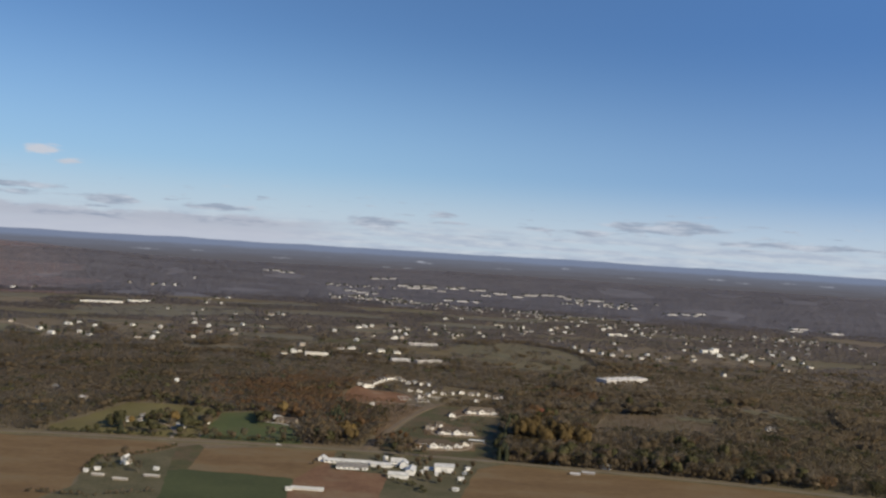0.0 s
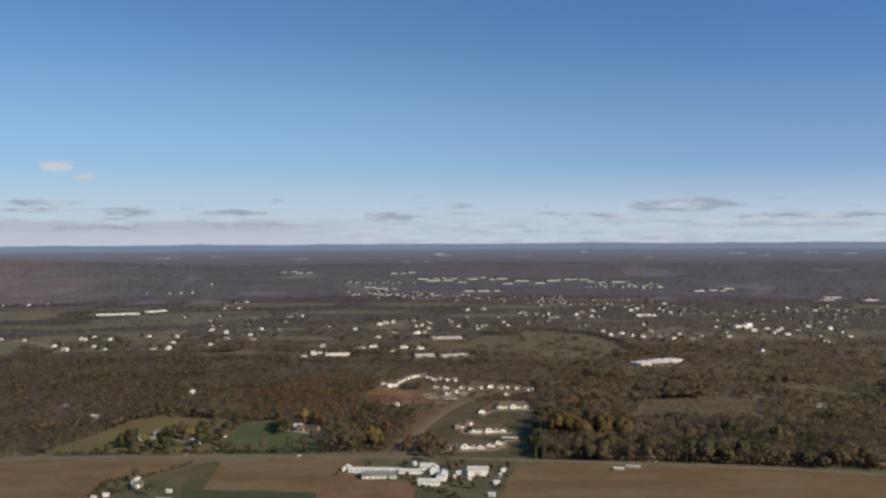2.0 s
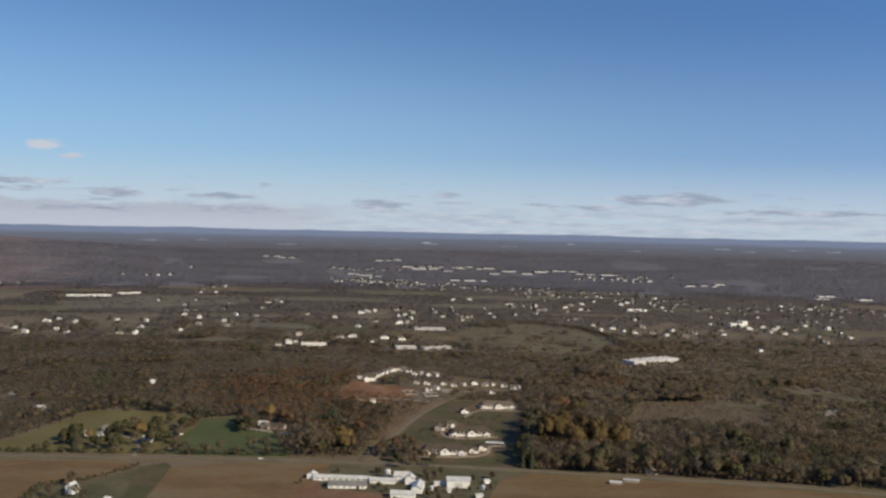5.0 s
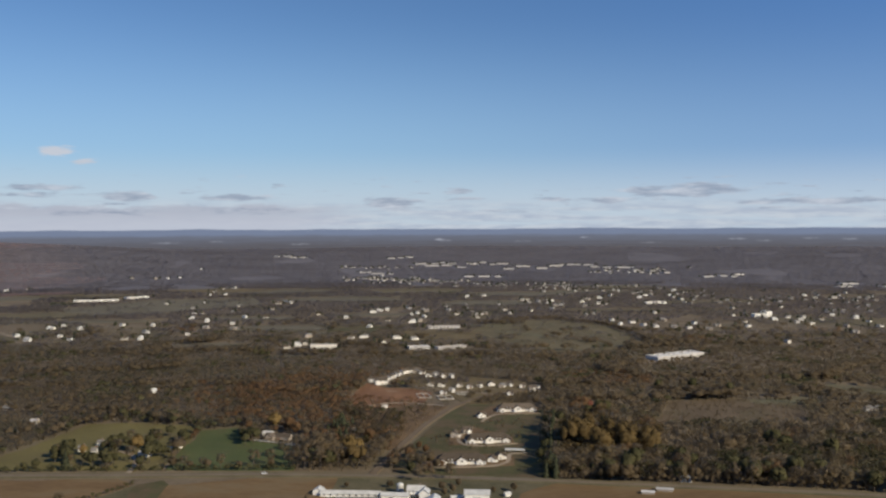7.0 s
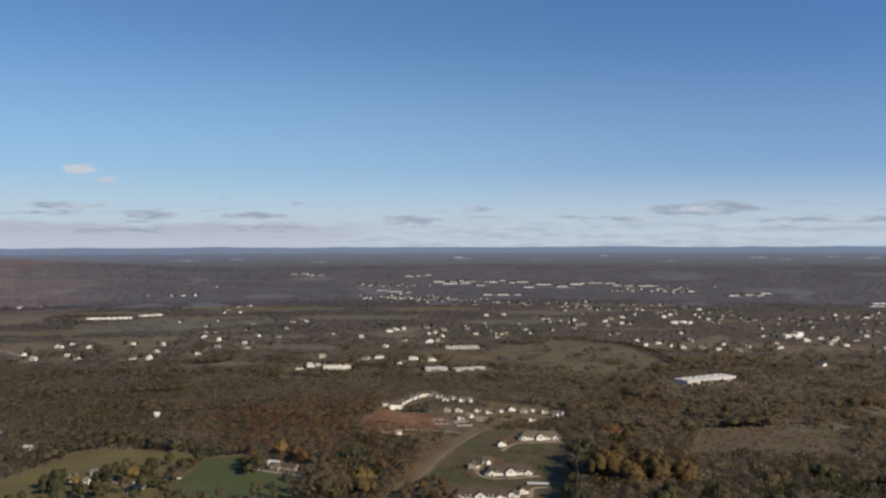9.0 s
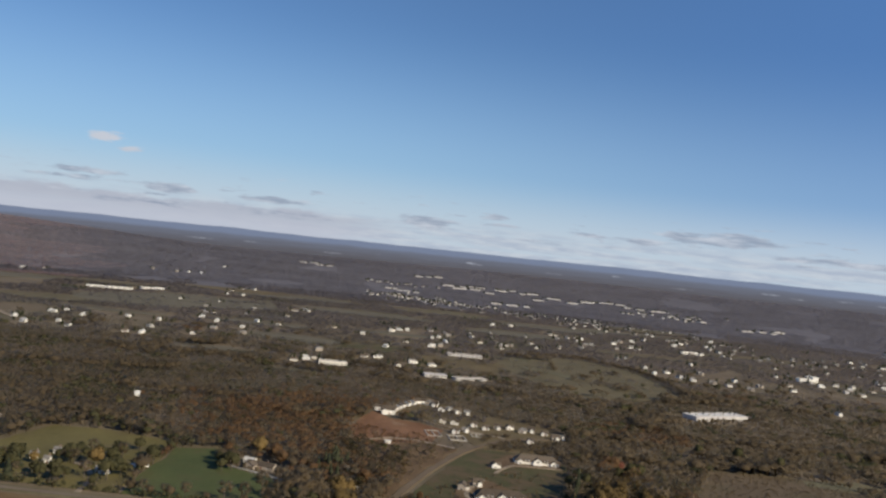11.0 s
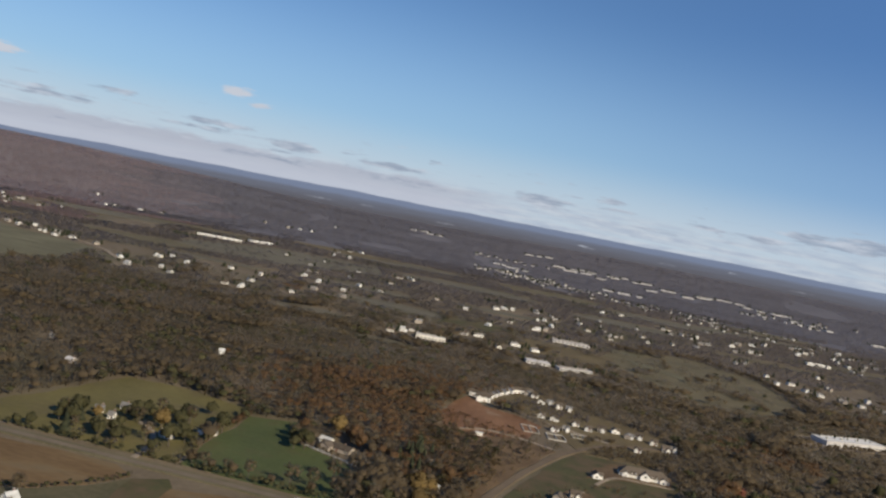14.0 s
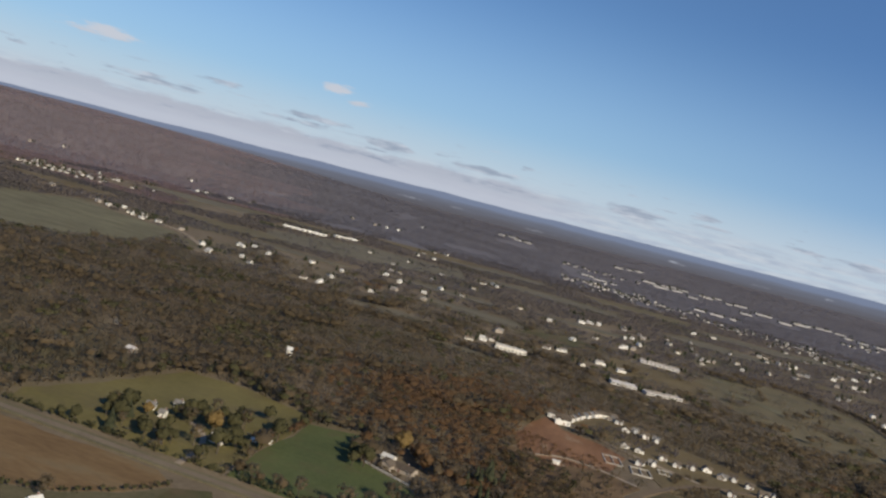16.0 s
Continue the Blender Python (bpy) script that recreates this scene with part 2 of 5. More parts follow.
M_WEEDS = surface("rusty_weeds", (0.085, 0.056, 0.032), (0.165, 0.112, 0.062), 0.03, 6, fine=0.25, bump=0.4)
M_BRUSH = surface("brushy_ground", (0.088, 0.065, 0.04), (0.142, 0.107, 0.067), 0.02, 6, fine=0.2, extra=((0.09, 0.08, 0.042), 0.012, 0.48, 0.7), bump=0.4)
M_LANE = surface("worn_asphalt", (0.115, 0.086, 0.056), (0.165, 0.126, 0.085), 0.05, 5)
M_CONCRETE = surface("concrete", (0.3, 0.285, 0.26), (0.48, 0.455, 0.41), 0.2, 4)
M_WHITE = surface("white_siding", (0.66, 0.65, 0.62), (0.84, 0.83, 0.8), 0.3, 4, rough=0.6)
M_CREAM = surface("cream_siding", (0.55, 0.53, 0.49), (0.72, 0.7, 0.65), 0.3, 4, rough=0.6)
M_TAN = surface("tan_siding", (0.27, 0.235, 0.2), (0.4, 0.355, 0.31), 0.3, 4, rough=0.7)
M_METALROOF = surface("pale_metal_roof", (0.4, 0.4, 0.385), (0.6, 0.6, 0.58), 0.25, 4, rough=0.45, spec=0.4)
M_SLATE = surface("grey_shingle", (0.13, 0.125, 0.12), (0.26, 0.25, 0.24), 0.4, 4, random_by=1.2)
M_BROWNROOF = surface("brown_shingle", (0.07, 0.056, 0.043), (0.13, 0.106, 0.083), 0.4, 4, random_by=1.2)
M_GLASS = surface("window_glass", (0.02, 0.025, 0.03), (0.05, 0.06, 0.07), 0.5, 2, rough=0.15, spec=0.6)
M_DOOR = surface("painted_door", (0.12, 0.05, 0.035), (0.2, 0.09, 0.06), 0.5, 2, rough=0.5)
M_BRICK = surface("chimney_brick", (0.16, 0.075, 0.05), (0.27, 0.14, 0.1), 2.0, 3)
M_BARK = surface("bark", (0.055, 0.045, 0.037), (0.13, 0.11, 0.095), 0.4, 4, random_by=0.6)
M_BARE = surface("bare_twigs", (0.245, 0.196, 0.131), (0.37, 0.3, 0.208), 0.012, 6, fine=0.05, islands=0.03, leafy=0.78, extra=((0.185, 0.162, 0.088), 0.008, 0.47, 0.66))
M_RUST = surface("rust_oak_leaves", (0.23, 0.149, 0.084), (0.34, 0.226, 0.131), 0.012, 5, fine=0.05, islands=0.05, leafy=0.76)
# paler copy of bare_twigs that brightens the woods farther off
M_MIDBARE = surface("paler_bare_twigs", (0.27, 0.222, 0.163), (0.405, 0.34, 0.26), 0.01, 6, fine=0.05, leafy=0.78, extra=((0.2, 0.172, 0.105), 0.007, 0.47, 0.66), stretch=(0.6, 1, 1))
# grey-violet distance haze is mixed into this twig colour
M_FARBARE = surface("hazed_grey_twigs", (0.148, 0.129, 0.126), (0.25, 0.222, 0.218), 0.0055, 6, fine=0.045, extra=((0.1, 0.088, 0.062), 0.009, 0.5, 0.8), leafy=0.66, stretch=(0.5, 1, 1))
M_FALLOW = surface("fallow_grass", (0.092, 0.077, 0.044), (0.16, 0.134, 0.078), 0.014, 6, fine=0.09, extra=((0.09, 0.079, 0.046), 0.012, 0.45, 0.7), bump=0.3, stretch=(1, 3, 1))
M_BROWNLEAF = surface("brown_oak_leaves", (0.165, 0.13, 0.083), (0.268, 0.214, 0.143), 0.02, 5, fine=0.06, islands=0.05, leafy=0.72)
# rim twigs carry more of the painted distance haze
M_RIMBARE = surface("hazed_rim_twigs", (0.195, 0.182, 0.196), (0.295, 0.276, 0.295), 0.004, 6, fine=0.03, leafy=0.7, stretch=(0.4, 1.2, 1), extra=((0.158, 0.142, 0.142), 0.004, 0.46, 0.62))
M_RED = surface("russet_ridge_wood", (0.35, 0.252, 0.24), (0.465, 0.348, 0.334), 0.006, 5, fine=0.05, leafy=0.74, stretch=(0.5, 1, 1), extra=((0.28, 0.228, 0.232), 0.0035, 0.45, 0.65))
M_PINE = surface("conifer_needles", (0.018, 0.022, 0.012), (0.042, 0.046, 0.025), 0.02, 4, fine=0.3, islands=0.8)
M_GOLD = surface("golden_leaves", (0.12, 0.086, 0.039), (0.2, 0.144, 0.064), 0.05, 4, fine=0.1, islands=0.12, leafy=0.5)
M_YELLOW = surface("yellow_leaves", (0.155, 0.107, 0.042), (0.255, 0.182, 0.076), 0.05, 4, fine=0.4, islands=0.4, leafy=0.35)
M_GREENLEAF = surface("late_green_leaves", (0.06, 0.06, 0.029), (0.12, 0.112, 0.056), 0.04, 4, fine=0.1, islands=0.1, leafy=0.45)
M_REDLEAF = surface("red_maple_leaves", (0.13, 0.05, 0.036), (0.21, 0.09, 0.066), 0.05, 4, fine=0.4, islands=0.4, leafy=0.35)
M_DRY = surface("dry_grey_pasture", (0.095, 0.083, 0.058), (0.165, 0.147, 0.106), 0.008, 6, fine=0.1, extra=((0.08, 0.072, 0.046), 0.012, 0.45, 0.7), bump=0.3, stretch=(0.5, 3, 1))
# far towns' haze is put into this dull grey; nearer buildings share it
M_HAZEGREY = surface("haze_grey_siding", (0.36, 0.35, 0.345), (0.53, 0.515, 0.51), 0.3, 4, rough=0.7, random_by=0.8)
M_CAR_WHITE = surface("white_car_paint", (0.7, 0.7, 0.7), (0.8, 0.8, 0.8), 0.5, 2, rough=0.25, spec=0.5)
M_TYRE = surface("tyre_rubber", (0.015, 0.015, 0.015), (0.03, 0.03, 0.03), 2.0, 2)


# ---- ground: a broad valley whose floor is level and whose far sides rise ----
CENTRE = (0.0, 150.0)
FLOOR_RADIUS, RIM_RADIUS = 3000.0, 4750.0


def ground_z(x, y):
    dx, dy = x - CENTRE[0], y - CENTRE[1]
    r = np.hypot(dx, dy)
    s = np.clip((r - FLOOR_RADIUS) / (RIM_RADIUS - FLOOR_RADIUS), 0, 1.05)
    az = np.degrees(np.arctan2(dx, dy))
    swell = np.sin(x * 0.0021 + 1.0) * np.sin(y * 0.0026 + 0.4) * 9 * np.clip((r - 3000) / 600, 0, 1)
    u = np.clip((-az - 14) / 22, 0, 1) * np.clip((az + 120) / 40, 0, 1)
    west = 78 * u * u * (3 - 2 * u) * np.clip((r - 3500) / 900, 0, 1)
    return 82 * s ** 1.6 + swell + west


def build_ground():
    radii = np.concatenate([np.linspace(0, 3000, 31), np.linspace(3030, 4780, 60)])
    turns = 240
    a = np.linspace(0, 2 * np.pi, turns, endpoint=False)
    x = CENTRE[0] + radii[1:, None] * np.sin(a)
    y = CENTRE[1] + radii[1:, None] * np.cos(a)
    z = ground_z(x, y)
    verts = [(CENTRE[0], CENTRE[1], 0.0)] + list(zip(x.ravel(), y.ravel(), z.ravel()))
    faces = [(0, 1 + (i + 1) % turns, 1 + i) for i in range(turns)]
    for k in range(len(radii) - 2):
        for i in range(turns):
            j = (i + 1) % turns
            faces.append((1 + k * turns + i, 1 + k * turns + j, 1 + (k + 1) * turns + j, 1 + (k + 1) * turns + i))
    me = bpy.data.meshes.new("ground")
    me.from_pydata(verts, [], faces)
    me.polygons.foreach_set("use_smooth", [True] * len(me.polygons))
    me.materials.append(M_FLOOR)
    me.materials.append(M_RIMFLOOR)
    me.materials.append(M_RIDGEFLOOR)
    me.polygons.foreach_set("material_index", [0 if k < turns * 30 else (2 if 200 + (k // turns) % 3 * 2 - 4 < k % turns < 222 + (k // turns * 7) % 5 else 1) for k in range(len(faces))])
    me.update()
    bm = bmesh.new()
    bm.from_mesh(me)
    bmesh.ops.recalc_face_normals(bm, faces=bm.faces)
    if bm.faces[0].normal.z < 0:
        bmesh.ops.reverse_faces(bm, faces=bm.faces)
    bm.to_mesh(me)
    bm.free()
    tagged(new("ground", me), "broad valley floor of brown leaf litter and rough grass", "ground", kind="structure")


build_ground()


# ---- helpers of the builder ----
def part(name, bm, material, parent=None, label=""):
    """Link a bmesh as one mesh object under a thing or a part."""
    me = bpy.data.meshes.new(name)
    bm.to_mesh(me)
    bm.free()
    me.materials.append(material)
    ob = new(name, me)
    ob.parent = parent
    if label:
        ob["label"] = label
    return ob


def box(bm, x0, x1, y0, y1, z0, z1):
    v = [bm.verts.new(p) for p in ((x0, y0, z0), (x1, y0, z0), (x1, y1, z0), (x0, y1, z0), (x0, y0, z1), (x1, y0, z1), (x1, y1, z1), (x0, y1, z1))]
    for f in ((3, 2, 1, 0), (4, 5, 6, 7), (0, 1, 5, 4), (1, 2, 6, 5), (2, 3, 7, 6), (3, 0, 4, 7)):
        bm.faces.new([v[i] for i in f])
    return v


def boxed(*b):
    bm = bmesh.new()
    box(bm, *b)
    return bm


def slab(name, outline, material, top, label, category, low=-0.5):
    """A level patch of ground with an outline of its own, softened and slightly uneven."""
    pts = []
    n = len(outline)
    rnd = random.Random(name)
    for i in range(n):
        p, q = Vector(outline[i]), Vector(outline[(i + 1) % n])
        steps = max(1, int((q - p).length / 14))
        for k in range(steps):
            c = p.lerp(q, k / steps)
            w = 0.0 if k == 0 else 1.6
            pts.append((c.x + rnd.uniform(-w, w), c.y + rnd.uniform(-w, w)))
    bm = bmesh.new()
    upper = [bm.verts.new((x, y, top)) for x, y in pts]
    lower = [bm.verts.new((x, y, low)) for x, y in pts]
    bm.faces.new(upper)
    for i in range(len(pts)):
        j = (i + 1) % len(pts)
        bm.faces.new((upper[i], lower[i], lower[j], upper[j]))
    bmesh.ops.recalc_face_normals(bm, faces=bm.faces)
    bmesh.ops.triangulate(bm, faces=[f for f in bm.faces if len(f.verts) > 4])
    return tagged(part(name, bm, material), label, category, kind="structure")


def strip(name, line, width, top, material, label, category, low=-0.5):
    """A road or track of even width along a line of points."""
    pts = []
    for i in range(len(line) - 1):
        p, q = Vector(line[i]), Vector(line[i + 1])
        for k in range(6):
            pts.append(p.lerp(q, k / 6))
    pts.append(Vector(line[-1]))
    for _ in range(4):
        pts = [pts[0]] + [(pts[i - 1] + pts[i] * 2 + pts[i + 1]) / 4 for i in range(1, len(pts) - 1)] + [pts[-1]]
    bm = bmesh.new()
    rows = []
    for i, p in enumerate(pts):
        d = (pts[min(i + 1, len(pts) - 1)] - pts[max(i - 1, 0)]).normalized()
        s = Vector((d.y, -d.x)) * width / 2
        rows.append([bm.verts.new((*(p - s), low)), bm.verts.new((*(p - s), top)), bm.verts.new((*(p + s), top)), bm.verts.new((*(p + s), low))])
    for a, b in zip(rows, rows[1:]):
        for k in range(3):
            bm.faces.new((a[k], a[k + 1], b[k + 1], b[k]))
    bmesh.ops.recalc_face_normals(bm, faces=bm.faces)
    return tagged(part(name, bm, material), label, category, kind="structure")


FIELDS = {
    "ploughed_field_west": ([(-430, 690), (-410, 905), (-249, 908), (-233, 896), (-245, 868), (-265, 845), (-288, 832), (-283, 783), (-275, 740), (-290, 690)], M_SOIL, "bare brown ploughed field beside the road"),
    "homestead_meadow": ([(-287, 690), (-272, 740), (-280, 783), (-285, 830), (-263, 842), (-243, 865), (-230, 892), (-222, 845), (-205, 762), (-196, 690)], M_YARD, "rough dark grass round a small homestead"),
    "grass_headland": ([(-221, 846), (-228, 892), (-212, 905), (-203, 890), (-198, 812), (-214, 806)], M_LAWN, "olive grass strip between ploughed fields"),
    "wheat_field": ([(-213, 802), (-198, 808), (-112, 800), (-100, 791), (-99, 690), (-194, 690), (-203, 762)], M_LUSH, "dark green field of winter wheat"),
    "ploughed_field_middle": ([(-197, 811), (-202, 892), (-145, 909), (-76, 912), (-78, 873), (-100, 797), (-112, 803)], M_SOIL, "bare brown ploughed field by the farm"),
    "ploughed_field_south": ([(-100, 794), (-80, 866), (-73, 838), (-20, 827), (-26, 752), (-30, 690), (-97, 690)], M_REDSOIL, "reddish brown tilled field by the barns"),
    "barnyard": ([(-74, 910), (-75, 875), (-72, 838), (-18, 829), (-24, 752), (-28, 690), (40, 690), (42, 765), (63, 866), (92, 893), (40, 901)], M_YARD, "trodden grass and gravel of the barnyard"),
    "ploughed_field_east": ([(66, 866), (96, 892), (150, 882), (211, 871), (330, 848), (480, 806), (470, 690), (43, 690), (46, 765)], M_SOIL, "bare tan ploughed field beside the barns"),
    "pasture_olive": ([(-372, 934), (-382, 960), (-367, 1005), (-348, 1108), (-300, 1113), (-237, 1096), (-230, 1078), (-226, 1040), (-228, 1000), (-222, 936)], M_OLIVE, "olive autumn pasture behind the road hedge"),
    "meadow_green": ([(-219, 936), (-225, 1000), (-223, 1040), (-227, 1077), (-186, 1093), (-182, 1040), (-135, 1019), (-116, 999), (-114, 934)], M_GRASS, "bright green mown meadow"),
    "cleared_red_earth": ([(-100, 1228), (-96, 1290), (-88, 1338), (-78, 1330), (-66, 1306), (-32, 1296), (-5, 1270), (-14, 1205), (-40, 1186), (-57, 1168), (-88, 1190)], M_CLAY, "cleared red earth of a building site"),
    "weedy_clearing": ([(-106, 1186), (-90, 1194), (-57, 1176), (-40, 1192), (-12, 1212), (12, 1186), (-16, 1095), (-38, 1000), (-58, 1010), (-72, 1100)], M_WEEDS, "brown weedy clearing beside the lane"),
    "estate_lawn": ([(-28, 985), (-8, 1075), (12, 1150), (30, 1200), (100, 1205), (114, 1170), (112, 1116), (85, 908), (-34, 928)], M_LAWN, "green lawns between rows of new houses"),
    "estate_ground": ([(-60, 1336), (-34, 1326), (0, 1286), (32, 1204), (98, 1209), (132, 1290), (112, 1345), (40, 1372), (-8, 1425), (-40, 1440), (-66, 1400)], M_SCRUB, "bare tan ground round new houses"),
    "hill_pasture": ([(78, 1785), (55, 1870), (130, 2060), (240, 2070), (325, 1960), (345, 1830), (350, 1690), (272, 1600), (190, 1562), (131, 1652)], M_FALLOW, "wide olive fallow pasture among woods"),
    "brown_field_east": ([(212, 1078), (240, 1150), (262, 1212), (347, 1224), (400, 1184), (362, 1072), (283, 1064)], M_BRUSH, "flat brown weedy field behind a wood"),
    "pale_strip": ([(350, 1196), (405, 1196), (440, 1216), (412, 1236), (352, 1218)], M_PALE, "pale strip of dry grass beside a field"),
    "pale_hill": ([(450, 1284), (500, 1238), (545, 1212), (560, 1240), (520, 1290), (486, 1316)], M_PALE, "pale grass slope among trees"),
    "school_grounds": ([(-70, 1884), (84, 1879), (65, 1730), (-58, 1733)], M_SCRUB, "open tan grass among woods"),
    "village_green": ([(-228, 1852), (-196, 1932), (-112, 1962), (-78, 1902), (-132, 1848)], M_LAWN, "dark green meadow among village houses"),
    "dry_strip": ([(60, 1998), (136, 1992), (130, 1955), (70, 1962)], M_PALE, "pale strip of dry grass above a pasture"),
    "dry_slope": ([(96, 1905), (128, 1880), (190, 1828), (182, 1800), (120, 1852)], M_PALE, "pale streak of dry grass on a slope"),
    "west_meadow": ([(-1160, 1790), (-1107, 1961), (-980, 1924), (-838, 1888), (-774, 1672), (-811, 1561), (-857, 1493), (-1100, 1480)], M_PALE, "large green-brown field beside a lane"),
    "long_pasture": ([(-905, 2366), (-764, 2620), (-503, 2665), (-440, 2460), (-627, 2251), (-811, 2192)], M_DRY, "long pale pastures among woods"),
    "depot_apron": ([(268, 1478), (300, 1480), (420, 1552), (412, 1600), (290, 1535)], M_GRAVEL, "pale gravel apron round a large white building"),
}
far_rnd = random.Random(23)
for k, (cx, cy, w, d) in enumerate(((-520, 2900, 190, 90), (-900, 2200, 150, 70), (-260, 2620, 200, 80), (-640, 2960, 150, 70), (120, 2480, 150, 70), (240, 2760, 180, 80),
                                    (-60, 2900, 170, 80), (560, 3050, 170, 90), (900, 2000, 120, 70), (-320, 1930, 110, 60), (-1250, 2650, 160, 90),
                                    (-420, 2130, 130, 36), (-700, 2080, 120, 30), (-140, 2200, 110, 34), (420, 2280, 120, 34), (-380, 1700, 90, 26), (-1010, 2760, 190, 50), (700, 2480, 150, 40), (-240, 1560, 70, 22), (-1300, 2150, 150, 50), (480, 2850, 200, 45))):
    outline = []
    for i in range(9):
        t = i / 9 * 6.283
        s = far_rnd.uniform(0.7, 1.25)
        outline.append((cx + math.cos(t) * w * s, cy + math.sin(t) * d * s))
    FIELDS["far_pasture_%d" % (k + 1)] = (outline, far_rnd.choice((M_FALLOW, M_SCRUB, M_DRY, M_DRY)), "pale autumn pasture among far woods")
FIELDS_BARE = [("row_bed_south", [(-10, 944), (66, 944), (68, 972), (56, 984), (-6, 976)]), ("row_bed_middle", [(12, 1014), (72, 1018), (72, 1044), (40, 1082), (24, 1078), (12, 1046)]), ("row_bed_north", [(38, 1126), (58, 1140), (108, 1154), (110, 1184), (60, 1188), (44, 1160)])]
for bed_name, outline in FIELDS_BARE:
    slab(bed_name, outline, M_WEEDS, 0.62, "bare reddish soil round a row of new houses", "soil")


def widened(outline, by):
    """The outline, moved outwards a little, so that neighbouring fields meet."""
    c = sum((Vector(q) for q in outline), Vector((0, 0))) / len(outline)
    return [tuple(Vector(q) + (Vector(q) - c).normalized() * by) for q in outline]


for field_name, (outline, mat, words) in FIELDS.items():
    slab(field_name, widened(outline, 2.4) if outline[0][1] < 920 else outline, mat, 0.12 + 0.02 * list(FIELDS).index(field_name), words, "field")

ROAD = [(-520, 905), (-430, 915), (-380, 921), (-250, 920), (-133, 922), (-17, 914), (50, 905), (98, 899), (151, 889), (211, 880), (330, 858), (520, 800)]
LANE = [(-49, 919), (-35, 993), (-12, 1093), (17, 1183), (57, 1254), (112, 1285)]
strip("road_verge", ROAD, 12, 0.7, M_VERGE, "pale dry grass verge along the road", "verge")
strip("road", ROAD, 5.6, 0.8, M_ASPHALT, "grey asphalt country road with pale edges", "road")
strip("lane", LANE, 6.5, 0.9, M_LANE, "grey asphalt lane into a new housing estate", "road")
strip("estate_track", [(-84, 1183), (-55, 1210), (-20, 1205), (10, 1190)], 4, 0.75, M_GRAVEL, "pale gravel track over a building site", "track")
strip("estate_street", [(-62, 1338), (-40, 1318), (-20, 1302), (10, 1285), (60, 1262)], 5, 0.75, M_GRAVEL, "pale kerbed street in a new housing estate", "road")
strip("row_street", [(-10, 940), (25, 940), (52, 944), (62, 956), (64, 984), (80, 985)], 3.4, 0.75, M_GRAVEL, "pale gravel street before a row of new houses", "road")
strip("row_street", [(74, 1020), (50, 1011), (28, 1012), (20, 1030), (26, 1062), (36, 1084)], 3.4, 0.75, M_GRAVEL, "pale gravel street before a row of new houses", "road")
strip("row_street", [(110, 1150), (84, 1149), (62, 1146), (52, 1128), (46, 1110)], 3.4, 0.75, M_GRAVEL, "pale gravel street before a row of new houses", "road")
strip("homestead_drive", [(-246, 926), (-250, 960), (-262, 985), (-280, 1000)], 4, 0.6, M_GRAVEL, "tan gravel drive to a homestead", "track")
strip("west_lane", [(-1180, 2060), (-1000, 1970), (-860, 1930), (-740, 1800)], 9, 0.75, M_GRAVEL, "pale lane beside a large field", "road")

# ---- houses ----
def gable_walls(w, d, h, rise):
    """Four walls with two gables; the ridge runs along x."""
    bm = bmesh.new()
    v = box(bm, -w / 2, w / 2, -d / 2, d / 2, -0.3, h)
    a, b = bm.verts.new((-w / 2, 0, h + rise)), bm.verts.new((w / 2, 0, h + rise))
    bm.faces.new((v[4], a, v[7]))
    bm.faces.new((v[5], v[6], b))
    return bm


def gable_roof(w, d, h, rise, over=0.5, thick=0.25):
    bm = bmesh.new()
    k = rise / (d / 2)
    x = w / 2 + over
    for s in (-1, 1):
        y = s * (d / 2 + over)
        z = h - k * over + 0.04
        top = h + rise + 0.04
        q = [(-x, y, z), (x, y, z), (x, 0, top), (-x, 0, top)]
        lo = [bm.verts.new(p) for p in q]
        hi = [bm.verts.new((p[0], p[1], p[2] + thick)) for p in q]
        bm.faces.new(lo)
        bm.faces.new(hi)
        for i in range(4):
            j = (i + 1) % 4
            bm.faces.new((lo[i], lo[j], hi[j], hi[i]))
    bmesh.ops.recalc_face_normals(bm, faces=bm.faces)
    return bm


def window(parent, x, y, z, w, h, along_x=True, trim=None):
    """A framed window standing a little proud of its wall."""
    s = 1 if (y if along_x else x) > 0 else -1
    if along_x:
        fr = boxed(x - w / 2 - 0.12, x + w / 2 + 0.12, min(y, y + s * 0.08), max(y, y + s * 0.08), z - 0.12, z + h + 0.12)
        gl = boxed(x - w / 2, x + w / 2, min(y, y + s * 0.1), max(y, y + s * 0.1), z, z + h)
    else:
        fr = boxed(min(x, x + s * 0.08), max(x, x + s * 0.08), y - w / 2 - 0.12, y + w / 2 + 0.12, z - 0.12, z + h + 0.12)
        gl = boxed(min(x, x + s * 0.1), max(x, x + s * 0.1), y - w / 2, y + w / 2, z, z + h)
    f = part("window", fr, trim or M_WHITE, parent)
    part("pane", gl, M_GLASS, f)
    return f


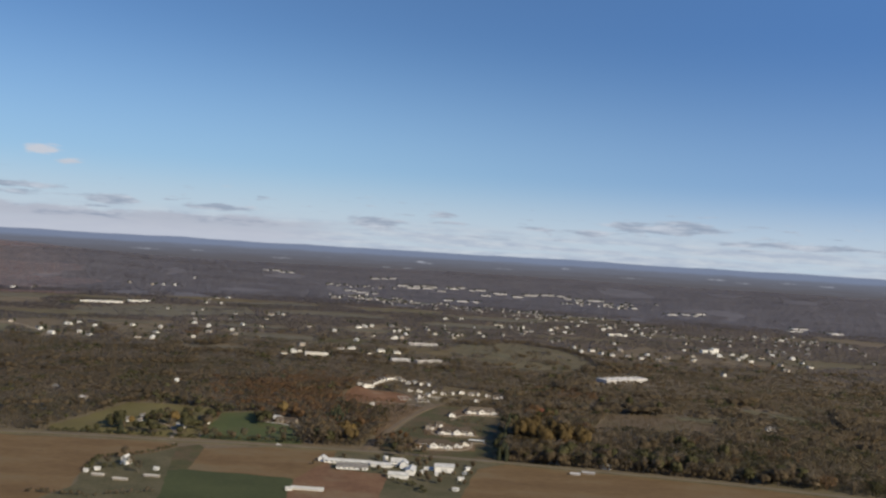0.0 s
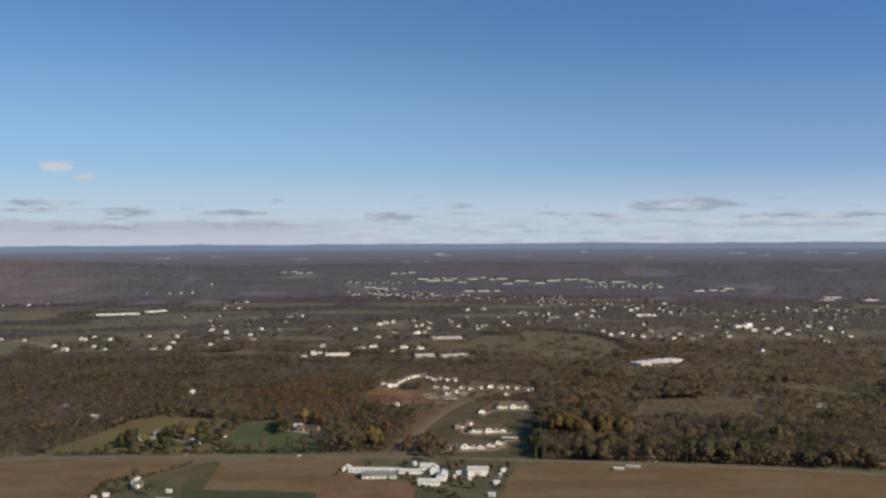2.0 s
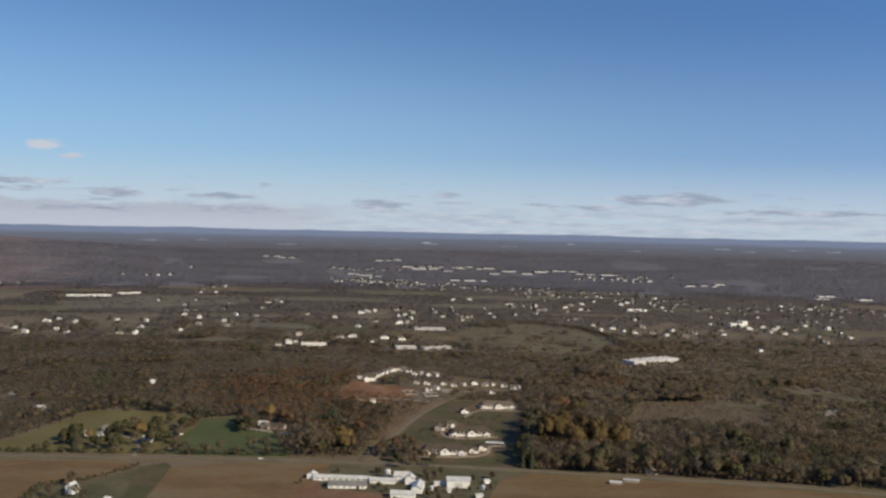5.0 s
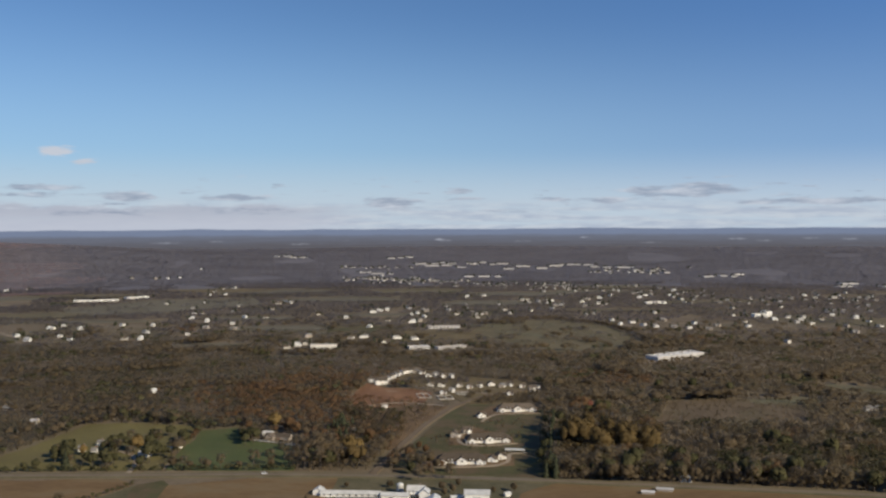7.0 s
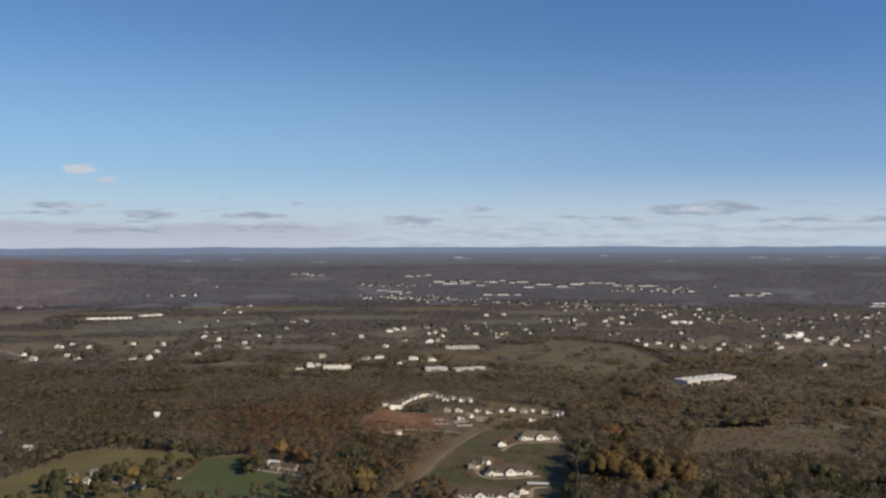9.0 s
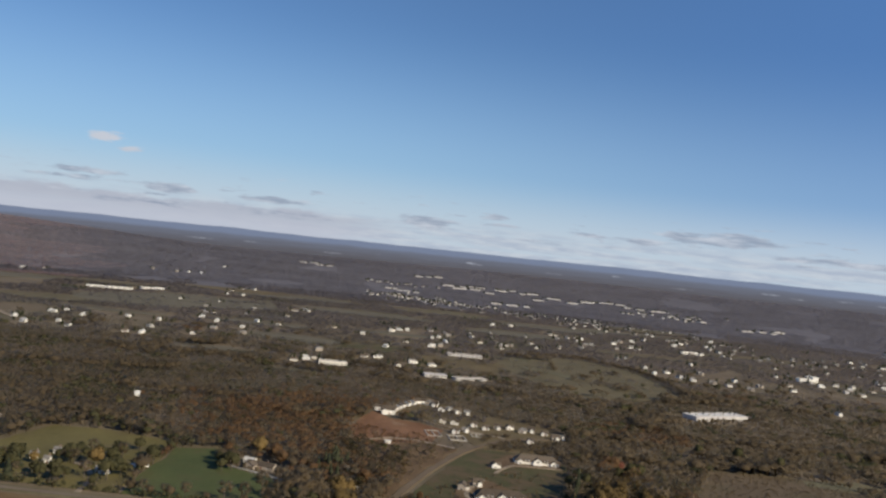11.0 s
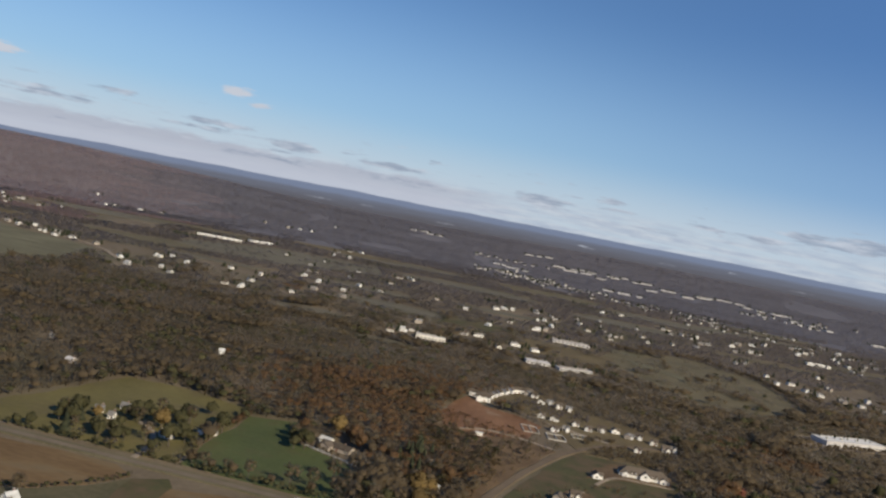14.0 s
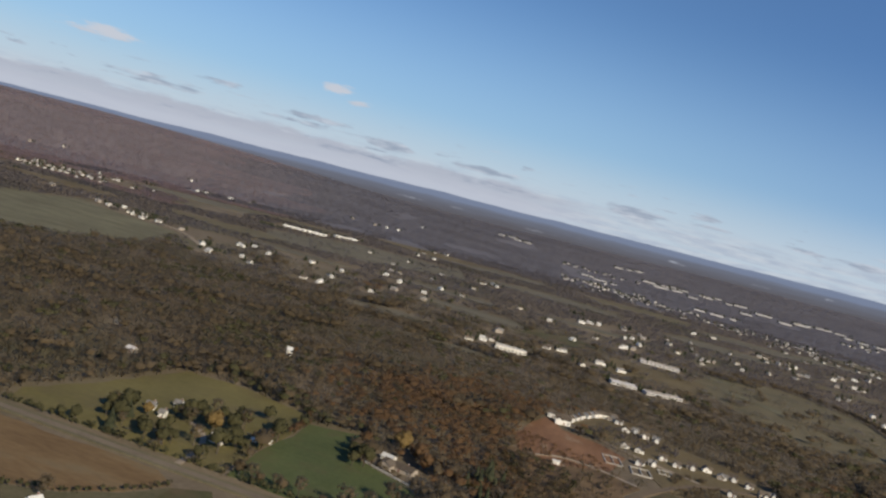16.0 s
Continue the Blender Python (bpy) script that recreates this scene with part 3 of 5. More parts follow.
def house(name, w, d, h, rise, wall, roof, label, category="house", wing=None, wing_wall=None, windows=True, chimney=True, group="", porch=False):
    base = new(name)
    tagged(base, label, category, group)
    part("wall", gable_walls(w, d, h, rise), wall, base)
    part("roof", gable_roof(w, d, h, rise), roof, base)
    if chimney:
        c = part("chimney", boxed(w * 0.22, w * 0.22 + 0.9, 0.2, 1.0, h + rise * 0.5, h + rise + 1.1), M_BRICK, base)
        part("chimney_cap", boxed(w * 0.22 - 0.1, w * 0.22 + 1.0, 0.1, 1.1, h + rise + 1.1, h + rise + 1.25), M_CONCRETE, c)
    if windows:
        storeys = 2 if h > 4.6 else 1
        for s in range(storeys):
            for x in (-w * 0.33, w * 0.33) if w < 11 else (-w * 0.36, -w * 0.12, w * 0.36):
                for y in (-d / 2, d / 2):
                    window(base, x, y, 0.9 + s * 2.8, 1.2, 1.4)
        for x in (-w / 2, w / 2):
            window(base, x, 0, 0.9 + (storeys - 1) * 2.8, 1.1, 1.3, along_x=False)
        part("door", boxed(w * 0.06, w * 0.06 + 1.1, -d / 2 - 0.07, -d / 2, 0.0, 2.1), M_DOOR, base)
    if wing:
        ww, wd, wh, wr, wx, wy = wing
        bm = gable_walls(wd, ww, wh, wr)
        bmesh.ops.rotate(bm, verts=bm.verts, cent=(0, 0, 0), matrix=Matrix.Rotation(math.pi / 2, 3, "Z"))
        bmesh.ops.translate(bm, verts=bm.verts, vec=(wx, wy, 0))
        part("wing", bm, wing_wall or wall, base)
        bm = gable_roof(wd, ww, wh, wr)
        bmesh.ops.rotate(bm, verts=bm.verts, cent=(0, 0, 0), matrix=Matrix.Rotation(math.pi / 2, 3, "Z"))
        bmesh.ops.translate(bm, verts=bm.verts, vec=(wx, wy, 0.02))
        part("wing_roof", bm, roof, base)
    if porch:
        p = part("porch", boxed(-w * 0.3, w * 0.3, -d / 2 - 2.2, -d / 2, 2.5, 2.7), roof, base)
        for x in (-w * 0.28, 0, w * 0.28):
            part("post", boxed(x - 0.09, x + 0.09, -d / 2 - 2.1, -d / 2 - 1.92, 0, 2.5), M_WHITE, p)
    return base


def at(x, y, turn=0, lift=0.1):
    return pose(x, y, float(ground_z(np.float64(x), np.float64(y))) + lift, 0, 0, turn)


HOMES = "houses scattered through the woods"
PATTERNS = [
    house("house", 11, 7.5, 4.8, 2.6, M_WHITE, M_SLATE, "white two-storey clapboard house with a grey roof, among trees", group=HOMES, wing=(5, 6, 3.0, 1.5, 7.2, 0.5)),
    house("house", 13, 8, 3.2, 2.4, M_CREAM, M_BROWNROOF, "cream ranch house with a brown shingle roof, among trees", group=HOMES),
    house("house", 9.5, 7.5, 5.0, 2.8, M_WHITE, M_METALROOF, "white house with a pale roof shining in the sun", group=HOMES, wing=(5, 6, 3.0, 1.5, -7.0, 0)),
    house("house", 12, 8, 4.8, 2.6, M_TAN, M_SLATE, "tan house with a grey shingle roof, among trees", group=HOMES, wing=(7, 7, 5.0, 2.2, 3, -5)),
    house("house", 9, 7, 4.6, 2.5, M_CREAM, M_METALROOF, "small pale house with a light roof, among trees", group=HOMES),
]
HOMES_WEST = [(-1418, 2959), (-1330, 2978), (-1293, 3041), (-1104, 3445), (-1017, 3439), (-979, 3455), (-941, 3471), (-941, 3763), (-677, 2913),
              (-677, 3025), (-649, 3067), (-651, 2770), (-612, 2785), (-409, 2495), (-394, 2539), (-378, 2506), (-755, 1955), (-739, 1985), (-770, 1845),
              (-720, 1785), (-675, 1815), (-640, 1775), (-690, 1944), (-628, 1997), (-550, 1785), (-565, 1990), (-545, 1885), (-520, 1783), (-525, 2130),
              (-480, 2076), (-450, 1950), (-456, 1846), (-415, 2020), (-389, 1925), (-417, 2147)]
HOMES_MIDDLE = [(-370, 2134), (-268, 2204), (-198, 2130), (-152, 2252), (-139, 2290), (-120, 2300), (-60, 2195), (-48, 2225), (-29, 2273), (-73, 2366),
                (-245, 1665), (-232, 1690), (-222, 1712), (-154, 1788), (-130, 1800), (-42, 1761), (-74, 1780), (-52, 2038), (-40, 2058), (-32, 2149), (39, 2202), (83, 2135), (103, 2206), (77, 2686),
                (124, 2717), (-93, 1723), (-133, 1957), (-106, 2071), (-233, 1807)]
HOMES_EAST = [(388, 2574), (427, 2623), (471, 2694), (526, 2857), (549, 2760), (537, 2621), (562, 2458), (632, 2689), (693, 2872), (357, 2064), (358, 1977),
              (387, 2016), (401, 1967), (418, 1941), (450, 1928), (475, 1916), (507, 1895), (538, 1950), (507, 1993), (616, 2019), (595, 1934), (689, 2059),
              (736, 2104), (741, 2050), (731, 1976), (788, 2062), (840, 2130), (781, 1930), (752, 1835), (869, 2082), (861, 2007), (842, 1925), (582, 1704),
              (997, 2674), (1048, 2603), (231, 2583), (278, 2568), (290, 2527), (283, 2394), (365, 2504), (352, 2382), (396, 2446), (568, 2700), (478, 2204),
              (458, 2051), (630, 2549), (686, 2318), (634, 2148), (711, 2190), (721, 3658), (753, 3694), (773, 3651)]
HOMES_RIDGE = [(-1560, 2361), (-1548, 2376), (-1511, 2393), (-1472, 2385), (-1516, 2497), (-1447, 2439), (-1531, 2600), (-1249, 2058), (-2017, 3060),
               (-2061, 2952), (-1092, 2001), (-1061, 1986), (-1049, 2024), (-985, 1958), (-956, 1943), (-927, 1954), (-870, 1940), (-1609, 3207),
               (-1407, 2908), (-1399, 2944), (-1328, 2992), (-757, 1828), (-710, 1767), (-745, 1947)]
KEEP_CLEAR = []          # x, y, radius in which no wood grows
used = set()
rnd = random.Random(4)


def settle_house(pattern, x, y, turn, clear=17):
    KEEP_CLEAR.append((x, y, clear))
    m = at(x, y, turn) @ Matrix.Diagonal((rnd.uniform(0.65, 1.05), rnd.uniform(0.65, 1.0), rnd.uniform(0.65, 0.9), 1) if y > 1500 else (1, 1, 1, 1))
    if pattern.name not in used:
        used.add(pattern.name)
        pattern.matrix_basis = m
        return pattern
    copy = copy_thing(pattern, m)
    copy.matrix_basis = m
    return copy


for spots, facing in ((HOMES_WEST, -20), (HOMES_MIDDLE, 5), (HOMES_EAST, 15), (HOMES_RIDGE, -35)):
    for k, (x, y) in enumerate(spots):
        settle_house(PATTERNS[rnd.choice((0, 0, 1, 2, 2, 3, 4))], x, y, facing + rnd.choice((0, 90, 0, 180)) + rnd.uniform(-25, 25), 20)

# towns further off: streets of small houses
TOWN_HOME = [
    house("town_house", 10, 8, 4.6, 2.6, M_CREAM, M_SLATE, "small pale house in a far town", group="houses of the far towns", windows=False, chimney=False),
    house("town_house", 10, 8, 4.2, 2.6, M_HAZEGREY, M_BROWNROOF, "small grey house with a brown roof in a far town", group="houses of the far towns", windows=False, chimney=False),
    house("town_house", 10, 7, 4.4, 2.6, M_HAZEGREY, M_SLATE, "small grey house with a grey roof in a far town", group="houses of the far towns", windows=False, chimney=False),
]
TOWNS = [(-190, 3420, 120, 130, 42), (-40, 3290, 130, 60, 26), (240, 3160, 190, 90, 42), (430, 3000, 170, 180, 34), (640, 2700, 170, 260, 34),
         (330, 2450, 120, 200, 9), (900, 2350, 220, 260, 30), (-300, 3960, 160, 60, 14), (760, 3760, 180, 110, 22), (-560, 2350, 130, 160, 8), (1120, 2560, 200, 200, 22),
         (80, 2280, 170, 120, 14), (-1530, 2430, 170, 110, 40), (-1010, 1985, 90, 30, 10)]
for cx, cy, sx, sy, count in TOWNS:
    for _ in range(count):
        x, y = rnd.gauss(cx, sx * 0.6), rnd.gauss(cy, sy * 0.6)
        settle_house(TOWN_HOME[rnd.choice((0, 1, 1, 2, 2))], x, y, rnd.uniform(-40, 40) + rnd.choice((0, 90)), 13)

# the new estate: pale town houses, some joined in a curved row
ESTATE = "new houses of the estate"
ESTATE_HOME = [
    house("estate_house", 7.6, 6.5, 3.4, 2.2, M_CREAM, M_BROWNROOF, "new cream house with white gable and brown roof", group=ESTATE, wing_wall=M_WHITE, wing=(3.6, 5, 3.6, 1.9, -1.4, -2.6), chimney=False),
    house("estate_house", 7, 6, 3.2, 2.0, M_TAN, M_SLATE, "new tan house with white gable and grey roof", group=ESTATE, wing_wall=M_WHITE, wing=(3.4, 5, 3.6, 1.8, 1.2, -2.6), chimney=False),
    house("estate_house", 8, 6.5, 4.4, 2.2, M_TAN, M_BROWNROOF, "new tan house with white gable and brown roof", group=ESTATE, wing_wall=M_WHITE, wing=(3.4, 5, 3.6, 1.8, 1.4, -2.6), chimney=False),
    house("estate_house", 7.4, 6, 3.2, 2.2, M_WHITE, M_BROWNROOF, "new white house with two gables and brown roof", group=ESTATE, wing_wall=M_WHITE, wing=(3.4, 5, 3.4, 1.8, -1.2, -2.6), chimney=False),
]
ESTATE_SOUTH = [(48, 958), (55, 967), (18, 1046), (30, 1062), (46, 1133)]
ESTATE_NORTH = [(-9, 1312), (5, 1310), (27, 1310), (40, 1300), (53, 1308), (66, 1316), (79, 1304), (90, 1312), (104, 1303), (114, 1282), (121, 1290), (86, 1256), (8, 1266), (18, 1276),
                (-29, 1412), (-20, 1408), (-12, 1382), (-2, 1388), (8, 1378), (19, 1376)]
for spots in (ESTATE_SOUTH, ESTATE_NORTH):
    for x, y in spots:
        settle_house(ESTATE_HOME[rnd.choice((0, 3, 3, 1, 2))], x, y, rnd.choice((0, 0, 0, 90)) + rnd.uniform(-12, 12), 9)


def front_gable(parent, x, y, w, h, rise, depth, name="gable"):
    """A gabled bay that faces south, with its own little roof."""
    spin = Matrix.Rotation(math.pi / 2, 3, "Z")
    made = []
    for bm, lift in ((gable_walls(depth, w, h, rise), 0.0), (gable_roof(depth, w, h, rise, 0.3, 0.2), 0.02)):
        bmesh.ops.rotate(bm, verts=bm.verts, cent=(0, 0, 0), matrix=spin)
        bmesh.ops.translate(bm, verts=bm.verts, vec=(x, y + depth / 2, lift))
        made.append(bm)
    g = part(name, made[0], M_WHITE, parent)
    part("gable_roof", made[1], M_BROWNROOF, g)
    return g


def apartment_row(x, y, turn):
    """A long low row with a broad hipped roof, a large middle gable and small end gables."""
    w, d, h, rise = 41.0, 15.0, 3.0, 5.2
    base = tagged(new("apartment_row"), "long white row of homes with gables and a brown hipped roof", "house", "long rows of the estate")
    part("wall", boxed(-w / 2, w / 2, 0, d, -0.3, h), M_WHITE, base)
    bm = bmesh.new()
    o = 0.5
    eave = [bm.verts.new(p) for p in ((-w / 2 - o, -o, h), (w / 2 + o, -o, h), (w / 2 + o, d + o, h), (-w / 2 - o, d + o, h))]
    top = [bm.verts.new(p) for p in ((-w / 2 + 6, d / 2, h + rise), (w / 2 - 6, d / 2, h + rise))]
    bm.faces.new((eave[0], eave[1], top[1], top[0]))
    bm.faces.new((eave[2], eave[3], top[0], top[1]))
    bm.faces.new((eave[1], eave[2], top[1]))
    bm.faces.new((eave[3], eave[0], top[0]))
    bm.faces.new(eave[::-1])
    part("roof", bm, M_BROWNROOF, base)
    front_gable(base, 0.5, -2.2, 8.0, 4.2, 2.6, 9)
    window(base, 0.5, -2.2, 3.2, 2.0, 1.3)
    for s in (-1, 1):
        front_gable(base, s * 15.5, -1.6, 5.4, 3.2, 1.9, 6)
        window(base, s * 15.5, -1.6, 1.0, 1.6, 1.3)
        for k in (7.2, 10.4):
            front_gable(base, s * k, 0.7, 1.7, 4.2, 0.9, 3.5, "dormer")
            window(base, s * k, 0.7, 3.35, 0.7, 0.7)
        for k in (6.4, 9.0, 11.4):
            part("garage_door", boxed(s * k - 1.0, s * k + 1.0, -0.06, 0, 0, 2.1), M_CREAM, base)
        window(base, s * 19.2, 0, 0.9, 1.0, 1.3)
    base.matrix_basis = at(x, y, turn)
    for k in (-14, 0, 14):
        KEEP_CLEAR.append((x + k, y + 7, 12))


apartment_row(22, 948, -1)
apartment_row(49, 1021, 5)
apartment_row(86, 1158, 3)
carport = tagged(new("carport"), "long low white carport with an open front", "carport")
part("roof", boxed(-8.5, 8.5, -2.2, 2.2, 2.3, 2.5), M_METALROOF, carport)
part("wall", boxed(-8.5, 8.5, 2.0, 2.15, 0, 2.3), M_WHITE, carport)
part("fascia", boxed(-8.5, 8.5, -2.32, -2.2, 1.9, 2.5), M_WHITE, carport)
for k in range(7):
    part("post", boxed(-8.4 + k * 2.78, -8.25 + k * 2.78, -2.15, -2.0, 0, 2.3), M_WHITE, carport)
carport.matrix_basis = at(70, 991, -8)
ROW_HOME = house("row_house", 8, 8, 4.2, 2.0, M_WHITE, M_BROWNROOF, "white three-storey row house of a curved terrace", group="curved terrace", chimney=False)
for k in range(11):
    u = k / 10
    line = [(-82, 1348), (-67, 1346), (-58, 1378), (-44, 1412), (-28, 1420)]
    s = u * 4
    i = min(int(s), 3)
    p, q = Vector(line[i]), Vector(line[i + 1])
    c = p.lerp(q, s - i)
    settle_house(ROW_HOME, c.x, c.y, math.degrees(math.atan2(q.y - p.y, q.x - p.x)), 12)


end_house = house("clubhouse", 15, 9, 5.0, 2.6, M_WHITE, M_BROWNROOF, "large white house at the end of a curved terrace", "house", wing=(6, 6, 4.6, 2.0, -4, -5), chimney=False)
end_house.matrix_basis = at(-70, 1332, 8)
KEEP_CLEAR.append((-70, 1332, 16))


def foundation(x, y, w, d, turn):
    base = tagged(new("house_foundation"), "open concrete footing of a house not yet built", "foundation", "footings on the building site")
    for b in ((-w / 2, w / 2, -d / 2, -d / 2 + 0.7), (-w / 2, w / 2, d / 2 - 0.7, d / 2), (-w / 2, -w / 2 + 0.7, -d / 2 + 0.7, d / 2 - 0.7), (w / 2 - 0.7, w / 2, -d / 2 + 0.7, d / 2 - 0.7), (-0.3, 0.3, -d / 2 + 0.7, d / 2 - 0.7)):
        part("footing", boxed(*b, -0.3, 0.9), M_CONCRETE, base)
    base.matrix_basis = at(x, y, turn)
    KEEP_CLEAR.append((x, y, 16))


site_hut = house("site_hut", 6, 3, 2.3, 0.5, M_WHITE, M_METALROOF, "small white hut on a building site", "hut", windows=False, chimney=False)
site_hut.matrix_basis = at(-56, 1183, 10, 0.6)
foundation(-15, 1250, 15, 26, 12)
foundation(10, 1240, 17, 22, 10)
foundation(30, 1262, 12, 14, 10)


# ---- large buildings ----
def flat_building(name, x, y, w, d, h, turn, label="", wall=M_WHITE, roof=M_CONCRETE, bays=0, category="building"):
    base = tagged(new(name), label, category)
    part("wall", boxed(-w / 2, w / 2, -d / 2, d / 2, -0.3, h), wall, base)
    part("roof", boxed(-w / 2 + 0.3, w / 2 - 0.3, -d / 2 + 0.3, d / 2 - 0.3, h, h + 0.2), roof, base)
    for k, b in enumerate(((-w / 2, w / 2, -d / 2, -d / 2 + 0.3), (-w / 2, w / 2, d / 2 - 0.3, d / 2), (-w / 2, -w / 2 + 0.3, -d / 2 + 0.3, d / 2 - 0.3), (w / 2 - 0.3, w / 2, -d / 2 + 0.3, d / 2 - 0.3))):
        part("parapet", boxed(*b, h, h + 0.7), wall, base)
    for k in range(bays):
        bx = -w / 2 + w * (k + 0.5) / bays
        window(base, bx, -d / 2, 1.2, w / bays * 0.5, 1.6)
    for k in range(max(1, int(w / 22))):
        ux = -w / 2 + w * (k + 0.5) / max(1, int(w / 22))
        part("roof_unit", boxed(ux - 1.3, ux + 1.3, -1.2, 1.2, h + 0.2, h + 1.6), M_CONCRETE, base)
    base.matrix_basis = at(x, y, turn)
    n = max(2, int(w / 14))
    for k in range(n):
        u = (k / (n - 1) - 0.5) * w
        KEEP_CLEAR.append((x + u * math.cos(radians(turn)), y + u * math.sin(radians(turn)), d / 2 + 9))
    return base


flat_building("depot", 352, 1540, 94, 26, 6.0, 31, "large white flat-roofed depot on a gravel apron", roof=M_CREAM, wall=M_HAZEGREY, bays=16, category="warehouse")
flat_building("long_shed", -905, 2588, 112, 22, 3.8, 20, "long low white shed at the edge of pastures", wall=M_WHITE, roof=M_METALROOF, bays=8, category="shed")
flat_building("long_shed", -833, 2690, 62, 20, 3.6, 40, "long low white shed behind pastures", wall=M_WHITE, roof=M_METALROOF, bays=6, category="shed")
flat_building("school_block", -186, 1668, 42, 16, 5, 12, "low pale school block among bare trees", wall=M_CREAM, bays=8, category="school")
flat_building("school_block", -31, 1655, 34, 16, 3.6, 14, "low grey school block among bare trees", wall=M_HAZEGREY, roof=M_HAZEGREY, bays=6, category="school")
flat_building("school_block", 20, 1657, 52, 14, 3.2, 30, "long low grey block among bare trees", wall=M_HAZEGREY, roof=M_TAN, bays=9, category="school")
flat_building("care_home", 10, 1944, 62, 22, 3.4, 6, "wide low tan building among bare trees", wall=M_HAZEGREY, roof=M_TAN, bays=9, category="building")
flat_building("white_hall", 532, 2452, 40, 14, 5, 14, "white hall at the edge of a town", bays=7, category="hall")
flat_building("white_hall", 682, 2120, 32, 14, 6.5, 12, "tall white hall among small houses", bays=7, category="hall")
flat_building("white_hall", 706, 2140, 13, 11, 9.5, 12, "tall white block among small houses", bays=4, category="hall")
for fx, fy, fw, turn in ((60, 4080, 210, 3), (-20, 4180, 150, 2), (380, 3985, 200, 5), (560, 4105, 160, 4), (690, 3920, 110, 6), (-190, 4400, 90, 0), (190, 4150, 130, 3), (820, 3700, 90, 8), (-700, 4350, 110, -10), (-240, 3700, 120, 0), (160, 3560, 120, 4), (1010, 3480, 120, 10), (1300, 3050, 120, 14)):
    along = -fw * 0.6
    while along < fw * 0.6:
        w = rnd.uniform(16, 62)
        flat_building("far_store", fx + along + w / 2, fy + rnd.uniform(-70, 70), w, rnd.uniform(14, 34), rnd.uniform(1.8, 3.0), turn + rnd.uniform(-8, 8), "low pale store building far across the valley",
                      wall=M_HAZEGREY, roof=M_HAZEGREY, category="store")
        along += w + rnd.uniform(4, 30)

# houses in and behind the roadside wood
for x, y, w, turn, wall, roof, words in ((195, 899, 8, -12, M_WHITE, M_METALROOF, "white cottage with a pale roof by the road"), (149, 916, 7, 10, M_CREAM, M_METALROOF, "cream cottage half hidden by trees"),
                                         (458, 1158, 8, 10, M_WHITE, M_SLATE, "white house on a brown hillside"), (470, 1160, 7, -15, M_WHITE, M_SLATE, "small white house on a brown hillside"),
                                         (288, 984, 8, 5, M_TAN, M_METALROOF, "tan house with a pale roof in a wood")):
    house("cottage", w, 6, 3.2, 2.0, wall, roof, words, "house", chimney=False, group="houses by the roadside wood").matrix_basis = at(x, y, turn)
    KEEP_CLEAR.append((x, y, 9))
for x, y, w, turn in ((158, 866, 9, -10), (172, 873, 12, -12)):
    house("low_shed", w, 4.5, 1.7, 0.6, M_TAN, M_HAZEGREY, "low shed with a pale roof beside the road", "shed", windows=False, chimney=False, group="roadside sheds").matrix_basis = at(x, y, turn)

# ---- the farm by the road ----
front_barn = house("front_barn", 29, 10, 2.8, 2.2, M_WHITE, M_SLATE, "white-walled barn with a long grey roof beside a tilled field", "barn", windows=False, chimney=False)
front_barn.matrix_basis = at(-54.5, 845, -1)
for k in range(6):
    window(front_barn, -12 + k * 4.8, -5.0, 1.0, 1.6, 0.9)
long_barn = house("long_barn", 44, 6.5, 2.5, 1.5, M_WHITE, M_METALROOF, "long low white barn with a pale metal roof", "barn", windows=False, chimney=False)
long_barn.matrix_basis = at(-61, 864, -4)
for k in range(9):
    window(long_barn, -19 + k * 4.7, -3.25, 1.1, 1.4, 0.9)
barn_head = house("barn", 7, 7, 3.2, 2.0, M_WHITE, M_METALROOF, "small white barn at the end of a longer barn", "barn", windows=False, chimney=False)
barn_head.matrix_basis = at(-85, 869, 82)
part("barn_door", boxed(-1.4, 1.4, -3.6, -3.5, 0, 2.6), M_TAN, barn_head)
link_barn = house("low_barn", 20, 6, 2.8, 1.4, M_WHITE, M_METALROOF, "low white barn that joins the farm's yards", "barn", windows=False, chimney=False)
link_barn.matrix_basis = at(-28, 858, -6)


def silo(x, y, r, h):
    """A round silo with hoops and a domed cap."""
    base = tagged(new("silo"), "pale round silo with a domed cap beside barns", "silo")

    def drum(rad, z0, z1):
        bm = bmesh.new()
        bmesh.ops.create_cone(bm, cap_ends=True, segments=20, radius1=rad, radius2=rad, depth=z1 - z0)
        bmesh.ops.translate(bm, verts=bm.verts, vec=(0, 0, (z0 + z1) / 2))
        return bm

    part("wall", drum(r, -0.2, h), M_CONCRETE, base)
    for k in range(5):
        part("hoop", drum(r + 0.06, 0.8 + k * (h - 1) / 5, 0.95 + k * (h - 1) / 5), M_METALROOF, base)
    bm = bmesh.new()
    bmesh.ops.create_uvsphere(bm, u_segments=20, v_segments=10, radius=r + 0.12)
    bmesh.ops.delete(bm, geom=[v for v in bm.verts if v.co.z < -0.01], context="VERTS")
    bmesh.ops.scale(bm, verts=bm.verts, vec=(1, 1, 0.75))
    bmesh.ops.translate(bm, verts=bm.verts, vec=(0, 0, h))
    part("cap", bm, M_METALROOF, base)
    base.matrix_basis = at(x, y)


